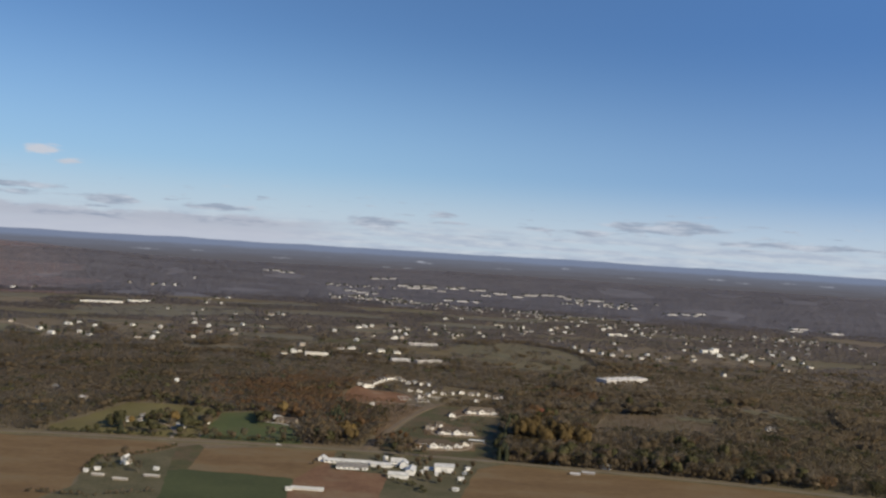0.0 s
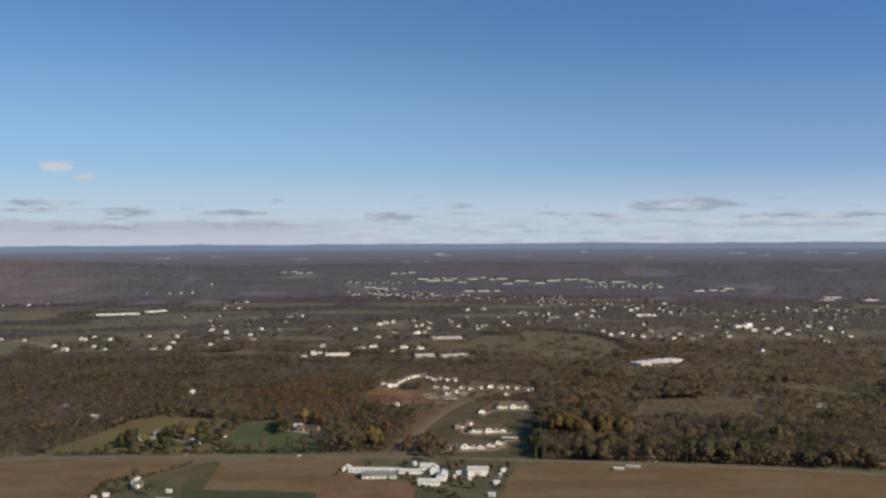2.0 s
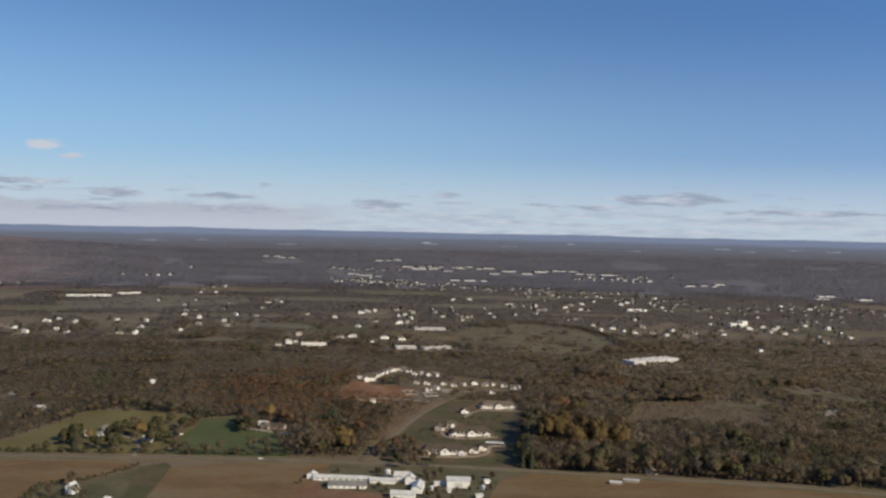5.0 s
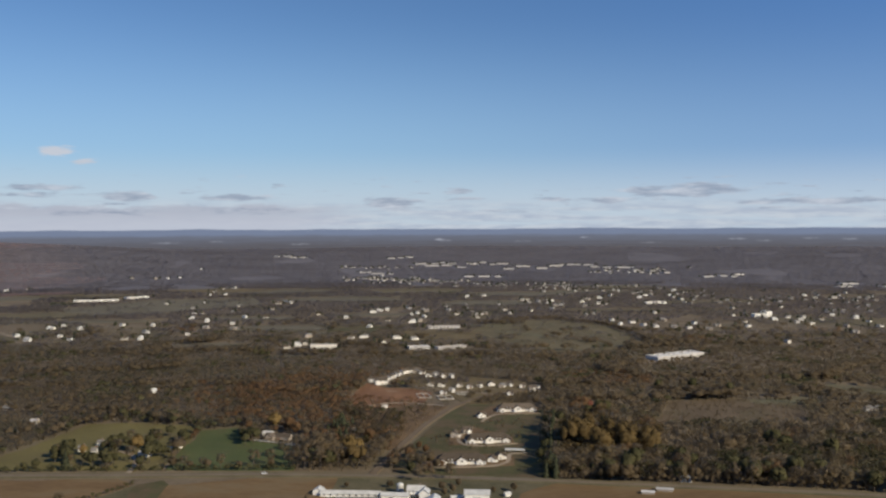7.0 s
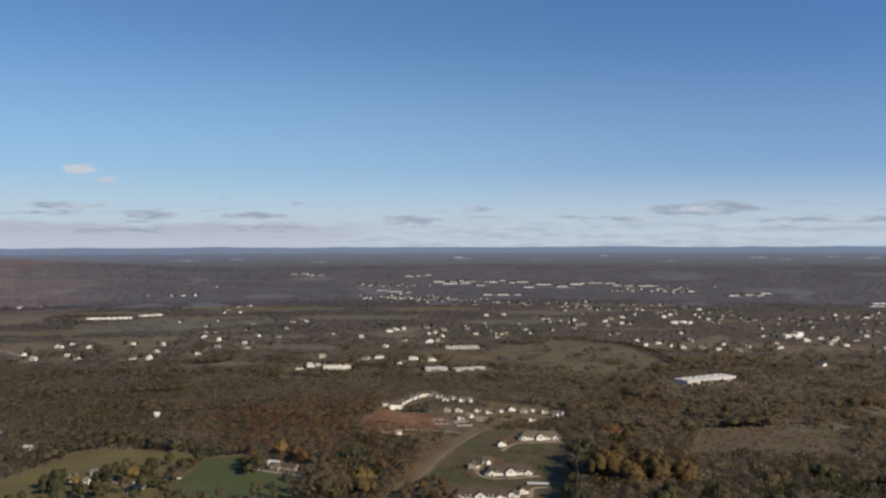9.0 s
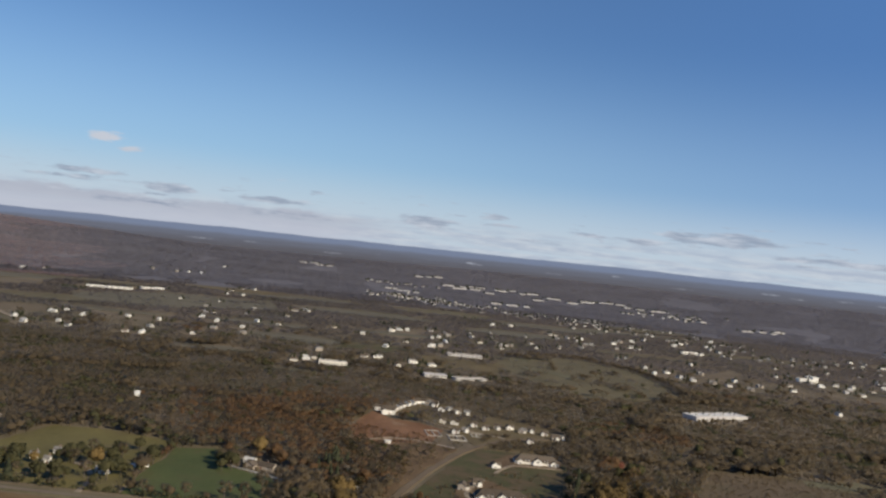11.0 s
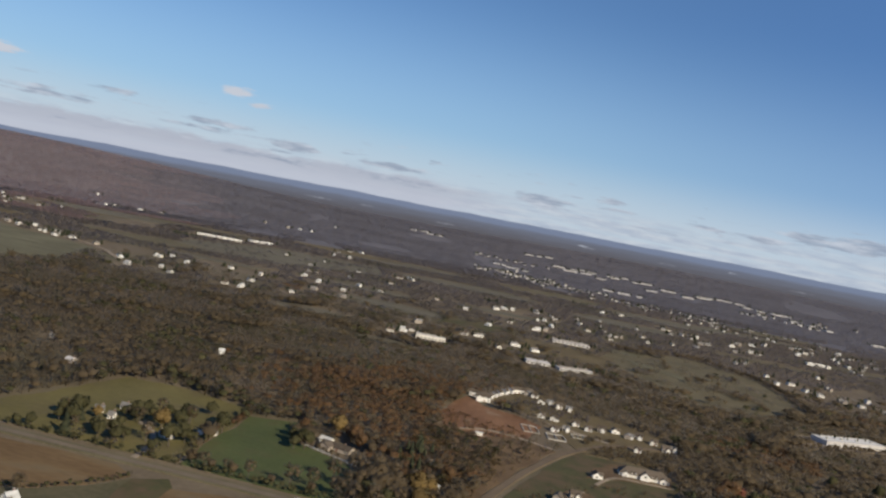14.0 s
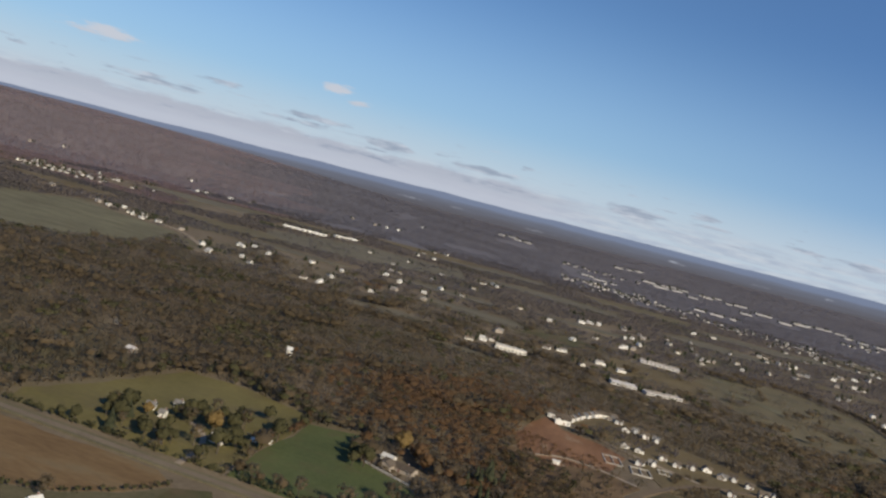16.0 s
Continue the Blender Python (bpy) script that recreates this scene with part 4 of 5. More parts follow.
silo(-25, 872, 2.6, 5.5)
farm_house = house("farmhouse", 12, 8, 5.0, 2.6, M_WHITE, M_METALROOF, "white farmhouse with a pale roof in the barnyard", "house", wing=(7, 8, 5.0, 2.5, 7, -6), porch=True)
farm_house.matrix_basis = at(-13, 864, -5)
cattle_shed = house("cattle_shed", 19, 8, 3.8, 2.0, M_WHITE, M_METALROOF, "white cattle shed along the yard", "shed", windows=False, chimney=False)
cattle_shed.matrix_basis = at(0, 840, 84)
side_shed = house("cattle_shed", 18, 7, 3.6, 1.8, M_WHITE, M_METALROOF, "white shed closing the south of the yard", "shed", windows=False, chimney=False)
side_shed.matrix_basis = at(-11, 820, -6)
silo_store = house("machine_hall", 18, 12, 5.6, 1.7, M_WHITE, M_METALROOF, "big white machine hall with a shallow metal roof", "barn", windows=False, chimney=False)
silo_store.matrix_basis = at(31.5, 853, -2)
house("lean_to", 9, 3.5, 2.2, 0.9, M_WHITE, M_METALROOF, "low white lean-to beside a machine hall", "shed", windows=False, chimney=False).matrix_basis = at(17, 854, 8)
part("sliding_door", boxed(-3, 3, -6.12, -6.0, 0, 4.2), M_METALROOF, silo_store)
for x, y, w, turn in ((46, 823, 5, 10), (40, 786, 5, -15), (54, 862, 4, 20), (-101, 760, 5, 0), (11, 842, 3.5, 40), (24, 836, 3, 0), (50, 845, 3, 60)):
    s = house("small_shed", w, 3.6, 2.0, 1.0, M_WHITE, M_METALROOF, "small white shed on the farm", "shed", windows=False, chimney=False, group="farm sheds")
    s.matrix_basis = at(x, y, turn)
poultry = house("poultry_house", 27, 4.6, 1.8, 0.9, M_CREAM, M_METALROOF, "long low poultry house in a tilled field", "shed", windows=False, chimney=False)
poultry.matrix_basis = at(-86, 764, -4)

# ---- the homestead south of the road ----
white_house = house("farmhouse", 6.5, 6, 5.2, 2.8, M_WHITE, M_METALROOF, "tall white farmhouse alone between field and trees", "house", wing=(3.6, 4, 2.4, 1.2, 4.0, 0))
white_house.matrix_basis = at(-256, 818, 70)
for x, y, w, turn in ((-279, 784, 5, 0), (-272, 792, 7, 10), (-224, 802, 6, -10)):
    s = house("small_shed", w * 0.65, 3.0, 1.8, 0.9, M_WHITE, M_METALROOF, "small white outbuilding at the homestead", "shed", windows=False, chimney=False, group="homestead sheds")
    s.matrix_basis = at(x, y, turn)
for x, y, w, turn in ((-265, 774, 10, -6), (-221, 779, 13, -6), (-243, 764, 12, -4)):
    s = house("low_shed", w, 3.6, 1.4, 0.6, M_TAN, M_CONCRETE, "long low shed with a pale roof at the homestead", "shed", windows=False, chimney=False, group="homestead low sheds")
    s.matrix_basis = at(x, y, turn)
# homestead north of the road
for x, y, w, turn, wall, roof, words in ((-250, 980, 11, -8, M_CREAM, M_CONCRETE, "cream farmhouse with a pale roof behind trees"),
                                         (-298, 992, 5, 5, M_WHITE, M_SLATE, "small white cottage among garden trees"),
                                         (-312, 1000, 7, 20, M_CREAM, M_SLATE, "pale cottage with a grey roof among trees"),
                                         (-303, 1020, 6, 0, M_WHITE, M_SLATE, "white cottage at the edge of a pasture")):
    house("farmhouse", w * 0.85, 5.6, 3.2, 2.0, wall, roof, words, "house", group="houses of the road homestead").matrix_basis = at(x, y, turn)
for x, y in ((-236, 1004), (-228, 1010)):
    house("garden_shed", 3.4, 2.6, 1.8, 0.9, M_WHITE, M_METALROOF, "small white garden shed by a green meadow", "shed", windows=False, chimney=False, group="garden sheds").matrix_basis = at(x, y, 15)
white_cottage = house("cottage", 5, 5, 5.4, 2.4, M_WHITE, M_METALROOF, "narrow white cottage deep in the woods", "house", chimney=False)
white_cottage.matrix_basis = at(-332, 1264, 20)
low_house = house("ranch_house", 13, 6, 2.8, 1.8, M_TAN, M_SLATE, "low house with a pale roof in the woods", "house")
low_house.matrix_basis = at(-462, 1180, -20)
wood_house = house("cottage", 8, 6, 3.2, 1.9, M_TAN, M_HAZEGREY, "tan cottage with a pale roof in the woods", "house")
wood_house.matrix_basis = at(-403, 1110, -15)
for x, y, r in ((-332, 1264, 9), (-462, 1180, 13), (-403, 1110, 10)):
    KEEP_CLEAR.append((x, y, r))
ranch = house("ranch_house", 24, 9, 3.0, 2.0, M_TAN, M_BROWNROOF, "long low tan ranch house beside a green meadow", "house", wing=(9, 9, 3.4, 2.2, -6, -6))
ranch.matrix_basis = at(-146, 1044, -14)
house("garage", 9, 7, 2.8, 1.6, M_CREAM, M_METALROOF, "cream garage with a pale roof by a ranch house", "garage", windows=False, chimney=False).matrix_basis = at(-158, 1056, -14)
house("cottage", 8, 6, 3, 2, M_TAN, M_METALROOF, "small tan cottage among roadside trees", "house", chimney=False).matrix_basis = at(-66, 1002, 5)
for x, y, r in ((-146, 1044, 24), (-158, 1056, 12), (-66, 1002, 10)):
    KEEP_CLEAR.append((x, y, r))


def fence(x0, y0, x1, y1):
    length = math.hypot(x1 - x0, y1 - y0)
    base = tagged(new("board_fence"), "white board fence along a green meadow", "fence")
    n = int(length / 4)
    for k in range(n + 1):
        u = k / n * length
        part("post", boxed(u - 0.1, u + 0.1, -0.1, 0.1, -0.3, 1.5), M_WHITE, base)
    for z in (0.45, 0.9, 1.3):
        part("rail", boxed(0, length, -0.14, -0.1, z, z + 0.2), M_WHITE, base)
    base.matrix_basis = at(x0, y0, math.degrees(math.atan2(y1 - y0, x1 - x0)))


fence(-168, 1036, -120, 1013)


def car(x, y, turn, paint, label):
    base = tagged(new("car"), label, "car", "cars on the road")
    bm = boxed(-2.2, 2.2, -0.9, 0.9, 0.35, 0.95)
    bmesh.ops.bevel(bm, geom=list(bm.edges), offset=0.12, segments=2, affect="EDGES")
    part("body", bm, paint, base)
    bm = boxed(-1.3, 1.2, -0.8, 0.8, 0.95, 1.5)
    for v in bm.verts:
        if v.co.z > 1.2:
            v.co.x *= 0.7
            v.co.y *= 0.85
    cabin = part("cabin", bm, M_GLASS, base)
    part("roof", boxed(-0.9, 0.84, -0.66, 0.66, 1.5, 1.55), paint, cabin)
    for wx in (-1.35, 1.35):
        for wy in (-0.82, 0.82):
            bm = bmesh.new()
            bmesh.ops.create_cone(bm, cap_ends=True, segments=12, radius1=0.34, radius2=0.34, depth=0.22)
            bmesh.ops.rotate(bm, verts=bm.verts, cent=(0, 0, 0), matrix=Matrix.Rotation(math.pi / 2, 3, "X"))
            bmesh.ops.translate(bm, verts=bm.verts, vec=(wx, wy, 0.34))
            part("wheel", bm, M_TYRE, base)
    base.matrix_basis = at(x, y, turn, 0.3)


car(-136, 923, 2, M_CAR_WHITE, "white car on the country road")


# ---- trees ----
def join_soup(name, verts, tris, material, smooth=False, normals=None):
    """One mesh from arrays of corners and triangles; normals may round the crowns off."""
    me = bpy.data.meshes.new(name)
    me.vertices.add(len(verts))
    me.vertices.foreach_set("co", np.asarray(verts, dtype=np.float32).ravel())
    me.loops.add(len(tris) * 3)
    me.loops.foreach_set("vertex_index", np.asarray(tris, dtype=np.int32).ravel())
    me.polygons.add(len(tris))
    me.polygons.foreach_set("loop_start", np.arange(0, len(tris) * 3, 3, dtype=np.int32))
    me.polygons.foreach_set("use_smooth", np.full(len(tris), smooth))
    me.update(calc_edges=True)
    me.validate()
    if normals is not None:
        me.polygons.foreach_set("use_smooth", np.full(len(me.polygons), True))
        me.normals_split_custom_set_from_vertices(np.asarray(normals, dtype=np.float32))
    me.materials.append(material)
    return me


def outward(v, centre, lift=0.35, jitter=0.0, gen=None):
    """Directions that point out of a crown and a little up."""
    n = v - np.asarray(centre)
    n = n / np.maximum(np.linalg.norm(n, axis=1), 1e-6)[:, None]
    if jitter:
        n = n + gen.normal(0, jitter, n.shape)
    n = n + np.array([0, 0, lift])
    return n / np.maximum(np.linalg.norm(n, axis=1), 1e-6)[:, None]


def facing_out(verts, tris, out):
    """Turn each triangle to the side that its directions point to, and lean those towards its own face."""
    a, b, c = verts[tris[:, 0]], verts[tris[:, 1]], verts[tris[:, 2]]
    own = np.cross(b - a, c - a)
    own /= np.maximum(np.linalg.norm(own, axis=1), 1e-9)[:, None]
    wrong = (own * out[tris].mean(1)).sum(1) < 0
    tris = tris.copy()
    tris[wrong] = tris[wrong][:, [0, 2, 1]]
    own[wrong] *= -1
    lean = np.zeros_like(out)
    for k in range(3):
        np.add.at(lean, tris[:, k], own)
    lean /= np.maximum(np.linalg.norm(lean, axis=1), 1e-9)[:, None]
    out = out + 0.45 * lean
    return tris, out / np.maximum(np.linalg.norm(out, axis=1), 1e-9)[:, None]


def ico(level):
    bm = bmesh.new()
    bmesh.ops.create_icosphere(bm, subdivisions=level, radius=1)
    v = np.array([p.co[:] for p in bm.verts])
    f = np.array([[q.index for q in p.verts] for p in bm.faces])
    bm.free()
    return v, f


def sprays(gen, count, size, low=-0.3, reach=(0.55, 1.05), upward=0.5):
    """Fans of twigs or leaves: thin triangles that point out of a round crown of radius 1."""
    d = gen.normal(size=(count, 3))
    d[:, 2] = np.abs(d[:, 2]) * 0.9 + low
    d /= np.linalg.norm(d, axis=1)[:, None]
    root = d * gen.uniform(reach[0] * 0.3, reach[0], (count, 1))
    tip = d * gen.uniform(reach[0], reach[1], (count, 1)) + np.array([0, 0, upward * 0.25])
    side = np.cross(d, gen.normal(size=(count, 3)))
    side /= np.linalg.norm(side, axis=1)[:, None]
    side *= size * gen.uniform(0.6, 1.3, (count, 1))
    mid = (root + tip) / 2
    v = np.stack([mid - side, mid + side, tip], 1).reshape(-1, 3)
    return v, np.arange(count * 3).reshape(-1, 3)


def tree_pattern(gen, kind):
    """A small tree of height 1 for woods: corners, triangles and the directions they face."""
    V, F, D, n = [], [], [], 0

    def put(v, f, middle=(0, 0, 0.5)):
        nonlocal n
        V.append(v)
        F.append(f + n)
        D.append(outward(v, middle, 1.2, 0.15, gen))
        n += len(v)

    if kind != "far":
        ring = np.array([(math.cos(a) * 0.022, math.sin(a) * 0.022, 0) for a in (0, 2.1, 4.2)])
        put(np.vstack([ring - (0, 0, 0.03), ring * 0.4 + (0, 0, 0.6)]), np.array([(0, 1, 4), (0, 4, 3), (1, 2, 5), (1, 5, 4), (2, 0, 3), (2, 3, 5)]))
    if kind == "bare":
        for _ in range(3):
            a = gen.uniform(0, 6.283)
            q = np.array([math.cos(a) * 0.2, math.sin(a) * 0.2, gen.uniform(0.6, 0.8)])
            s = np.array([-math.sin(a), math.cos(a), 0]) * 0.014
            p = np.array([0, 0, gen.uniform(0.25, 0.4)])
            put(np.array([p - s, p + s, q]), np.array([(0, 1, 2)]))
        v, f = sprays(gen, 34, 0.085, low=-0.15, upward=1.0)
        put(v * (0.34, 0.34, 0.46) + (0, 0, 0.52), f)
    if kind == "leafy":
        v, f = ico(1)
        v = v * gen.uniform(0.7, 1.2, (len(v), 1))
        put(v * (0.2, 0.2, 0.25) + (gen.normal() * 0.05, gen.normal() * 0.05, 0.58), f)
        v, f = sprays(gen, 30, 0.15, upward=0.8)
        put(v * (0.33, 0.33, 0.42) + (0, 0, 0.56), f)
    if kind == "big":
        for k in range(8):
            a, rad = k * 2.4 + gen.uniform(-0.4, 0.4), gen.uniform(0.08, 0.24)
            v, f = sprays(gen, 24, 0.24, low=-0.25, upward=0.6)
            size = gen.uniform(0.14, 0.22)
            at_clump = np.array((math.cos(a) * rad, math.sin(a) * rad, gen.uniform(0.24, 0.8)))
            put(v * (size, size, size * 1.1) + at_clump, f, at_clump * (0.6, 0.6, 0.85))
    if kind == "pine":
        for k in range(4):
            m = 7
            a = np.linspace(0, 6.283, m, endpoint=False) + k
            r = (0.24 - 0.05 * k) * gen.uniform(0.7, 1.25, m)
            v = np.vstack([np.stack([np.cos(a) * r, np.sin(a) * r, np.full(m, 0.1 + 0.2 * k) + gen.uniform(-0.04, 0.04, m)], 1), [(0, 0, 0.46 + 0.18 * k)]])
            put(v, np.array([(i, (i + 1) % m, m) for i in range(m)]))
    if kind == "far":
        v, f = sprays(gen, 17, 0.27, low=-0.1, upward=0.5)
        put(v * (0.46, 0.46, 0.6) + (0, 0, 0.35), f)
    tris, out = facing_out(np.vstack(V), np.vstack(F), np.vstack(D))
    return np.vstack(V), tris, out


def grow(name, xy, heights, kind, material, seed, label, squash=1.0, spread=None):
    """Many small trees, joined: nobody could count them."""
    gen = np.random.default_rng(seed)
    patterns = [tree_pattern(gen, kind) for _ in range(7)]
    pick = gen.integers(0, len(patterns), len(xy))
    V, F, D, n = [], [], [], 0
    z = ground_z(xy[:, 0], xy[:, 1])
    for k, (v, f, d) in enumerate(patterns):
        sel = np.where(pick == k)[0]
        if not len(sel):
            continue
        a = gen.uniform(0, 6.283, len(sel))
        h = heights[sel]
        w = h * squash * gen.uniform(0.8, 1.25, len(sel)) * (1.0 if spread is None else spread[sel])
        c, s = np.cos(a)[:, None], np.sin(a)[:, None]
        X = (v[:, 0] * c - v[:, 1] * s) * w[:, None] + xy[sel, 0][:, None]
        Y = (v[:, 0] * s + v[:, 1] * c) * w[:, None] + xy[sel, 1][:, None]
        Z = v[:, 2] * h[:, None] + z[sel][:, None]
        V.append(np.stack([X, Y, Z], -1).reshape(-1, 3))
        D.append(np.stack([d[:, 0] * c - d[:, 1] * s, d[:, 0] * s + d[:, 1] * c, np.broadcast_to(d[:, 2], (len(sel), len(d)))], -1).reshape(-1, 3))
        F.append((f[None] + (np.arange(len(sel)) * len(v))[:, None, None] + n).reshape(-1, 3))
        n += len(sel) * len(v)
    me = join_soup(name, np.vstack(V), np.vstack(F), material, normals=np.vstack(D))
    return tagged(new(name, me), label, "woods", kind="stuff")


def inside(outline, x, y):
    hit = np.zeros(len(x), bool)
    n = len(outline)
    for i in range(n):
        (x0, y0), (x1, y1) = outline[i], outline[(i + 1) % n]
        cross = (y0 > y) != (y1 > y)
        hit ^= cross & (x < (x1 - x0) * (y - y0) / ((y1 - y0) or 1e-9) + x0)
    return hit


def near_line(line, x, y, dist):
    hit = np.zeros(len(x), bool)
    for (x0, y0), (x1, y1) in zip(line, line[1:]):
        dx, dy = x1 - x0, y1 - y0
        u = np.clip(((x - x0) * dx + (y - y0) * dy) / (dx * dx + dy * dy), 0, 1)
        hit |= np.hypot(x - x0 - u * dx, y - y0 - u * dy) < dist
    return hit


def patchy(x, y, scale, seed):
    """Soft random patches between about -1 and 1."""
    gen = np.random.default_rng(seed)
    t = np.zeros(len(x))
    for k in range(9):
        a, p = gen.uniform(0, 6.283), gen.uniform(0, 6.283)
        s = scale * gen.uniform(0.6, 2.2)
        t += np.sin((x * math.cos(a) + y * math.sin(a)) / s * 6.283 + p + 1.5 * np.sin((x * math.sin(a) - y * math.cos(a)) / s * 4 + k))
    return t / 4.5


def open_land(x, y):
    """Where no wood grows."""
    free = np.zeros(len(x), bool)
    gen = np.random.default_rng(77)
    for name, (outline, _, _) in FIELDS.items():
        hit = inside(outline, x, y)
        if name in ("hill_pasture", "school_grounds", "long_pasture", "weedy_clearing"):
            hit &= (gen.uniform(size=len(x)) < 0.9) & (patchy(x, y, 110, 91) < (0.55 if name == "hill_pasture" else 0.95))
        free |= hit
    free |= near_line(ROAD, x, y, 12) | near_line(LANE, x, y, 8)
    for cx, cy, r in KEEP_CLEAR:
        free |= (x - cx) ** 2 + (y - cy) ** 2 < r * r
        # an opening before each house, so that it shows over the trees
        free |= (np.abs(x - cx) < r * 0.8) & (y < cy) & (y > cy - r * (2.6 if r > 15 else 1.5))
    return free


def scatter(spacing, seed, r_lo, r_hi, a_lo, a_hi):
    gen = np.random.default_rng(seed)
    n = int(r_hi / spacing)
    gx, gy = np.meshgrid(np.arange(-n, n + 1) * spacing, np.arange(-n, n + 1) * spacing)
    gx = gx + (np.arange(2 * n + 1) % 2 * spacing / 2)[:, None]
    x = (gx + gen.uniform(-0.42, 0.42, gx.shape) * spacing).ravel()
    y = (gy + gen.uniform(-0.42, 0.42, gy.shape) * spacing).ravel()
    r, a = np.hypot(x, y), np.degrees(np.arctan2(x, y))
    sel = (r > r_lo) & (r < r_hi) & ((a - a_lo) % 360 < a_hi - a_lo)
    x, y = x[sel] + CENTRE[0], y[sel] + CENTRE[1]
    keep = ~open_land(x, y)
    return np.stack([x[keep], y[keep]], 1), gen


RUST_WOOD = [(-280, 1290), (-220, 1340), (-100, 1425), (-66, 1360), (-122, 1235), (-100, 1185), (-60, 1125), (-30, 1000), (-75, 1000), (-120, 1060), (-170, 1100), (-200, 1105)]
EAST_WOOD = [(86, 903), (150, 893), (211, 886), (330, 864), (520, 806), (620, 900), (460, 1050), (360, 1062), (225, 1066), (175, 1135), (118, 1125)]

xy, gen = scatter(7.5, 11, 620, 1950, -52, 38)
xy = xy[gen.uniform(size=len(xy)) < np.clip((1950 - np.hypot(xy[:, 0], xy[:, 1] - 150)) / 450, 0, 1)]
x, y = xy.T
xy = xy[(y > 925) | (np.abs(x) > 400) | ((x > 92) & (y > 862)) | (x < -435)]
x, y = xy.T
xy = xy[~inside(EAST_WOOD, x, y)]
x, y = xy.T
edge = (x > 92) & (x < 340) & (y < 1110)
rust = inside(RUST_WOOD, x + gen.normal(0, 24, len(x)), y + gen.normal(0, 34, len(x))) & (gen.uniform(size=len(x)) < 0.72) | (patchy(x, y, 420, 5) > 1.05) & (gen.uniform(size=len(x)) < 0.5)
pine = (patchy(x, y, 260, 8) > 0.9) & (gen.uniform(size=len(x)) < 0.1)
rust &= ~pine
bare = ~(rust | pine)
lot = gen.uniform(size=len(x))
mottle = patchy(x, y, 75, 93) + 0.5 * patchy(x, y, 210, 94)
dense = bare & (lot < np.where((x > 90) & (y < 1700), 0.18, 0.07) + 0.16 * np.clip(mottle, 0, 1.2) * (1 - 0.6 * np.clip((y - 1200) / 500, 0, 1)))
olive = bare & ((lot > 0.96) | (patchy(x, y, 160, 8) > 0.5) & (lot > 0.62))
bare &= ~dense & ~olive
line_of_trees = np.abs(patchy(x * 0.4, y, 230, 95)) < 0.07
tall = gen.uniform(7.0, 9.6, len(x)) * np.where(edge, 1.35, 1.0) * (1 + 0.16 * np.clip(mottle, -1, 1)) * np.where(line_of_trees, 1.45, 1.0)
farther = np.clip((y - 1050) / 900, 0, 1)
tall *= 1 - 0.3 * farther
spread = 1 + 0.75 * farther
glade = ((patchy(x * 0.4, y, 150, 21) > 0.8) | (patchy(x, y, 330, 21) > 0.95)) & (y > 1150) & (gen.uniform(size=len(x)) < 0.93)
dense |= bare & line_of_trees & (lot > 0.4)
bare &= ~dense
keep = bare & ~glade
rust &= ~(glade & (y > 1450))
paler = keep & (y + gen.normal(0, 130, len(x)) > 1380)
keep &= ~paler
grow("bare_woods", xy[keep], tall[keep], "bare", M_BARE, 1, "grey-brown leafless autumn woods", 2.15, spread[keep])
grow("ashen_woods", xy[paler], tall[paler], "bare", M_MIDBARE, 3, "paler grey-brown leafless woods up the valley", 2.15, spread[paler])
grow("rust_woods", xy[rust], tall[rust], "leafy", M_RUST, 2, "oak woods still holding rust-brown leaves", 1.9, spread[rust])
grow("oak_woods", xy[dense], tall[dense] * 1.15, "leafy", M_BROWNLEAF, 21, "brown oaks scattered through leafless woods", 1.9, spread[dense])
grow("ivy_woods", xy[olive], tall[olive] * 1.05, "leafy", M_GREENLEAF, 22, "dark olive evergreens scattered through leafless woods", 1.7, spread[olive])
grow("conifers", xy[pine], tall[pine] * 1.15, "pine", M_PINE, 4, "dark green conifers among leafless trees")

# the tall wood along the road
xy, gen = scatter(8.5, 15, 640, 1150, 3, 38)
x, y = xy.T
xy = xy[inside(EAST_WOOD, x, y)]
x, y = xy.T
lot = gen.uniform(size=len(x))
core = inside([(112, 965), (135, 1100), (165, 1095), (200, 1010), (178, 955)], x + gen.normal(0, 9, len(x)), y + gen.normal(0, 14, len(x)))
patch = patchy(x, y, 70, 57)
kinds = {
    "gold": core & (lot < 0.6),
    "olive": ~core & (patch > 0.4) & (lot < 0.75),
    "rust": ~core & (patch < -0.6) & (lot < 0.45) | core & (lot > 0.85),
}
kinds["bare"] = ~(kinds["gold"] | kinds["olive"] | kinds["rust"]) & (lot < 0.62)
kinds["brown"] = ~(kinds["gold"] | kinds["olive"] | kinds["rust"] | kinds["bare"])
tall = gen.uniform(11, 19, len(x)) * np.where(core, 1.15, 1.0)
for kind_name, mat, words in (("gold", M_GOLD, "tall trees with dull golden autumn leaves"), ("olive", M_GREENLEAF, "dark olive trees in a roadside wood"), ("rust", M_RUST, "rust-brown oaks in a roadside wood"),
                              ("bare", M_BARE, "tall grey-brown leafless trees in a roadside wood"), ("brown", M_BROWNLEAF, "tall brown oaks in a roadside wood")):
    sel = kinds[kind_name]
    grow(kind_name + "_roadside_wood", xy[sel], tall[sel], "big", mat, 16, words, 1.15)

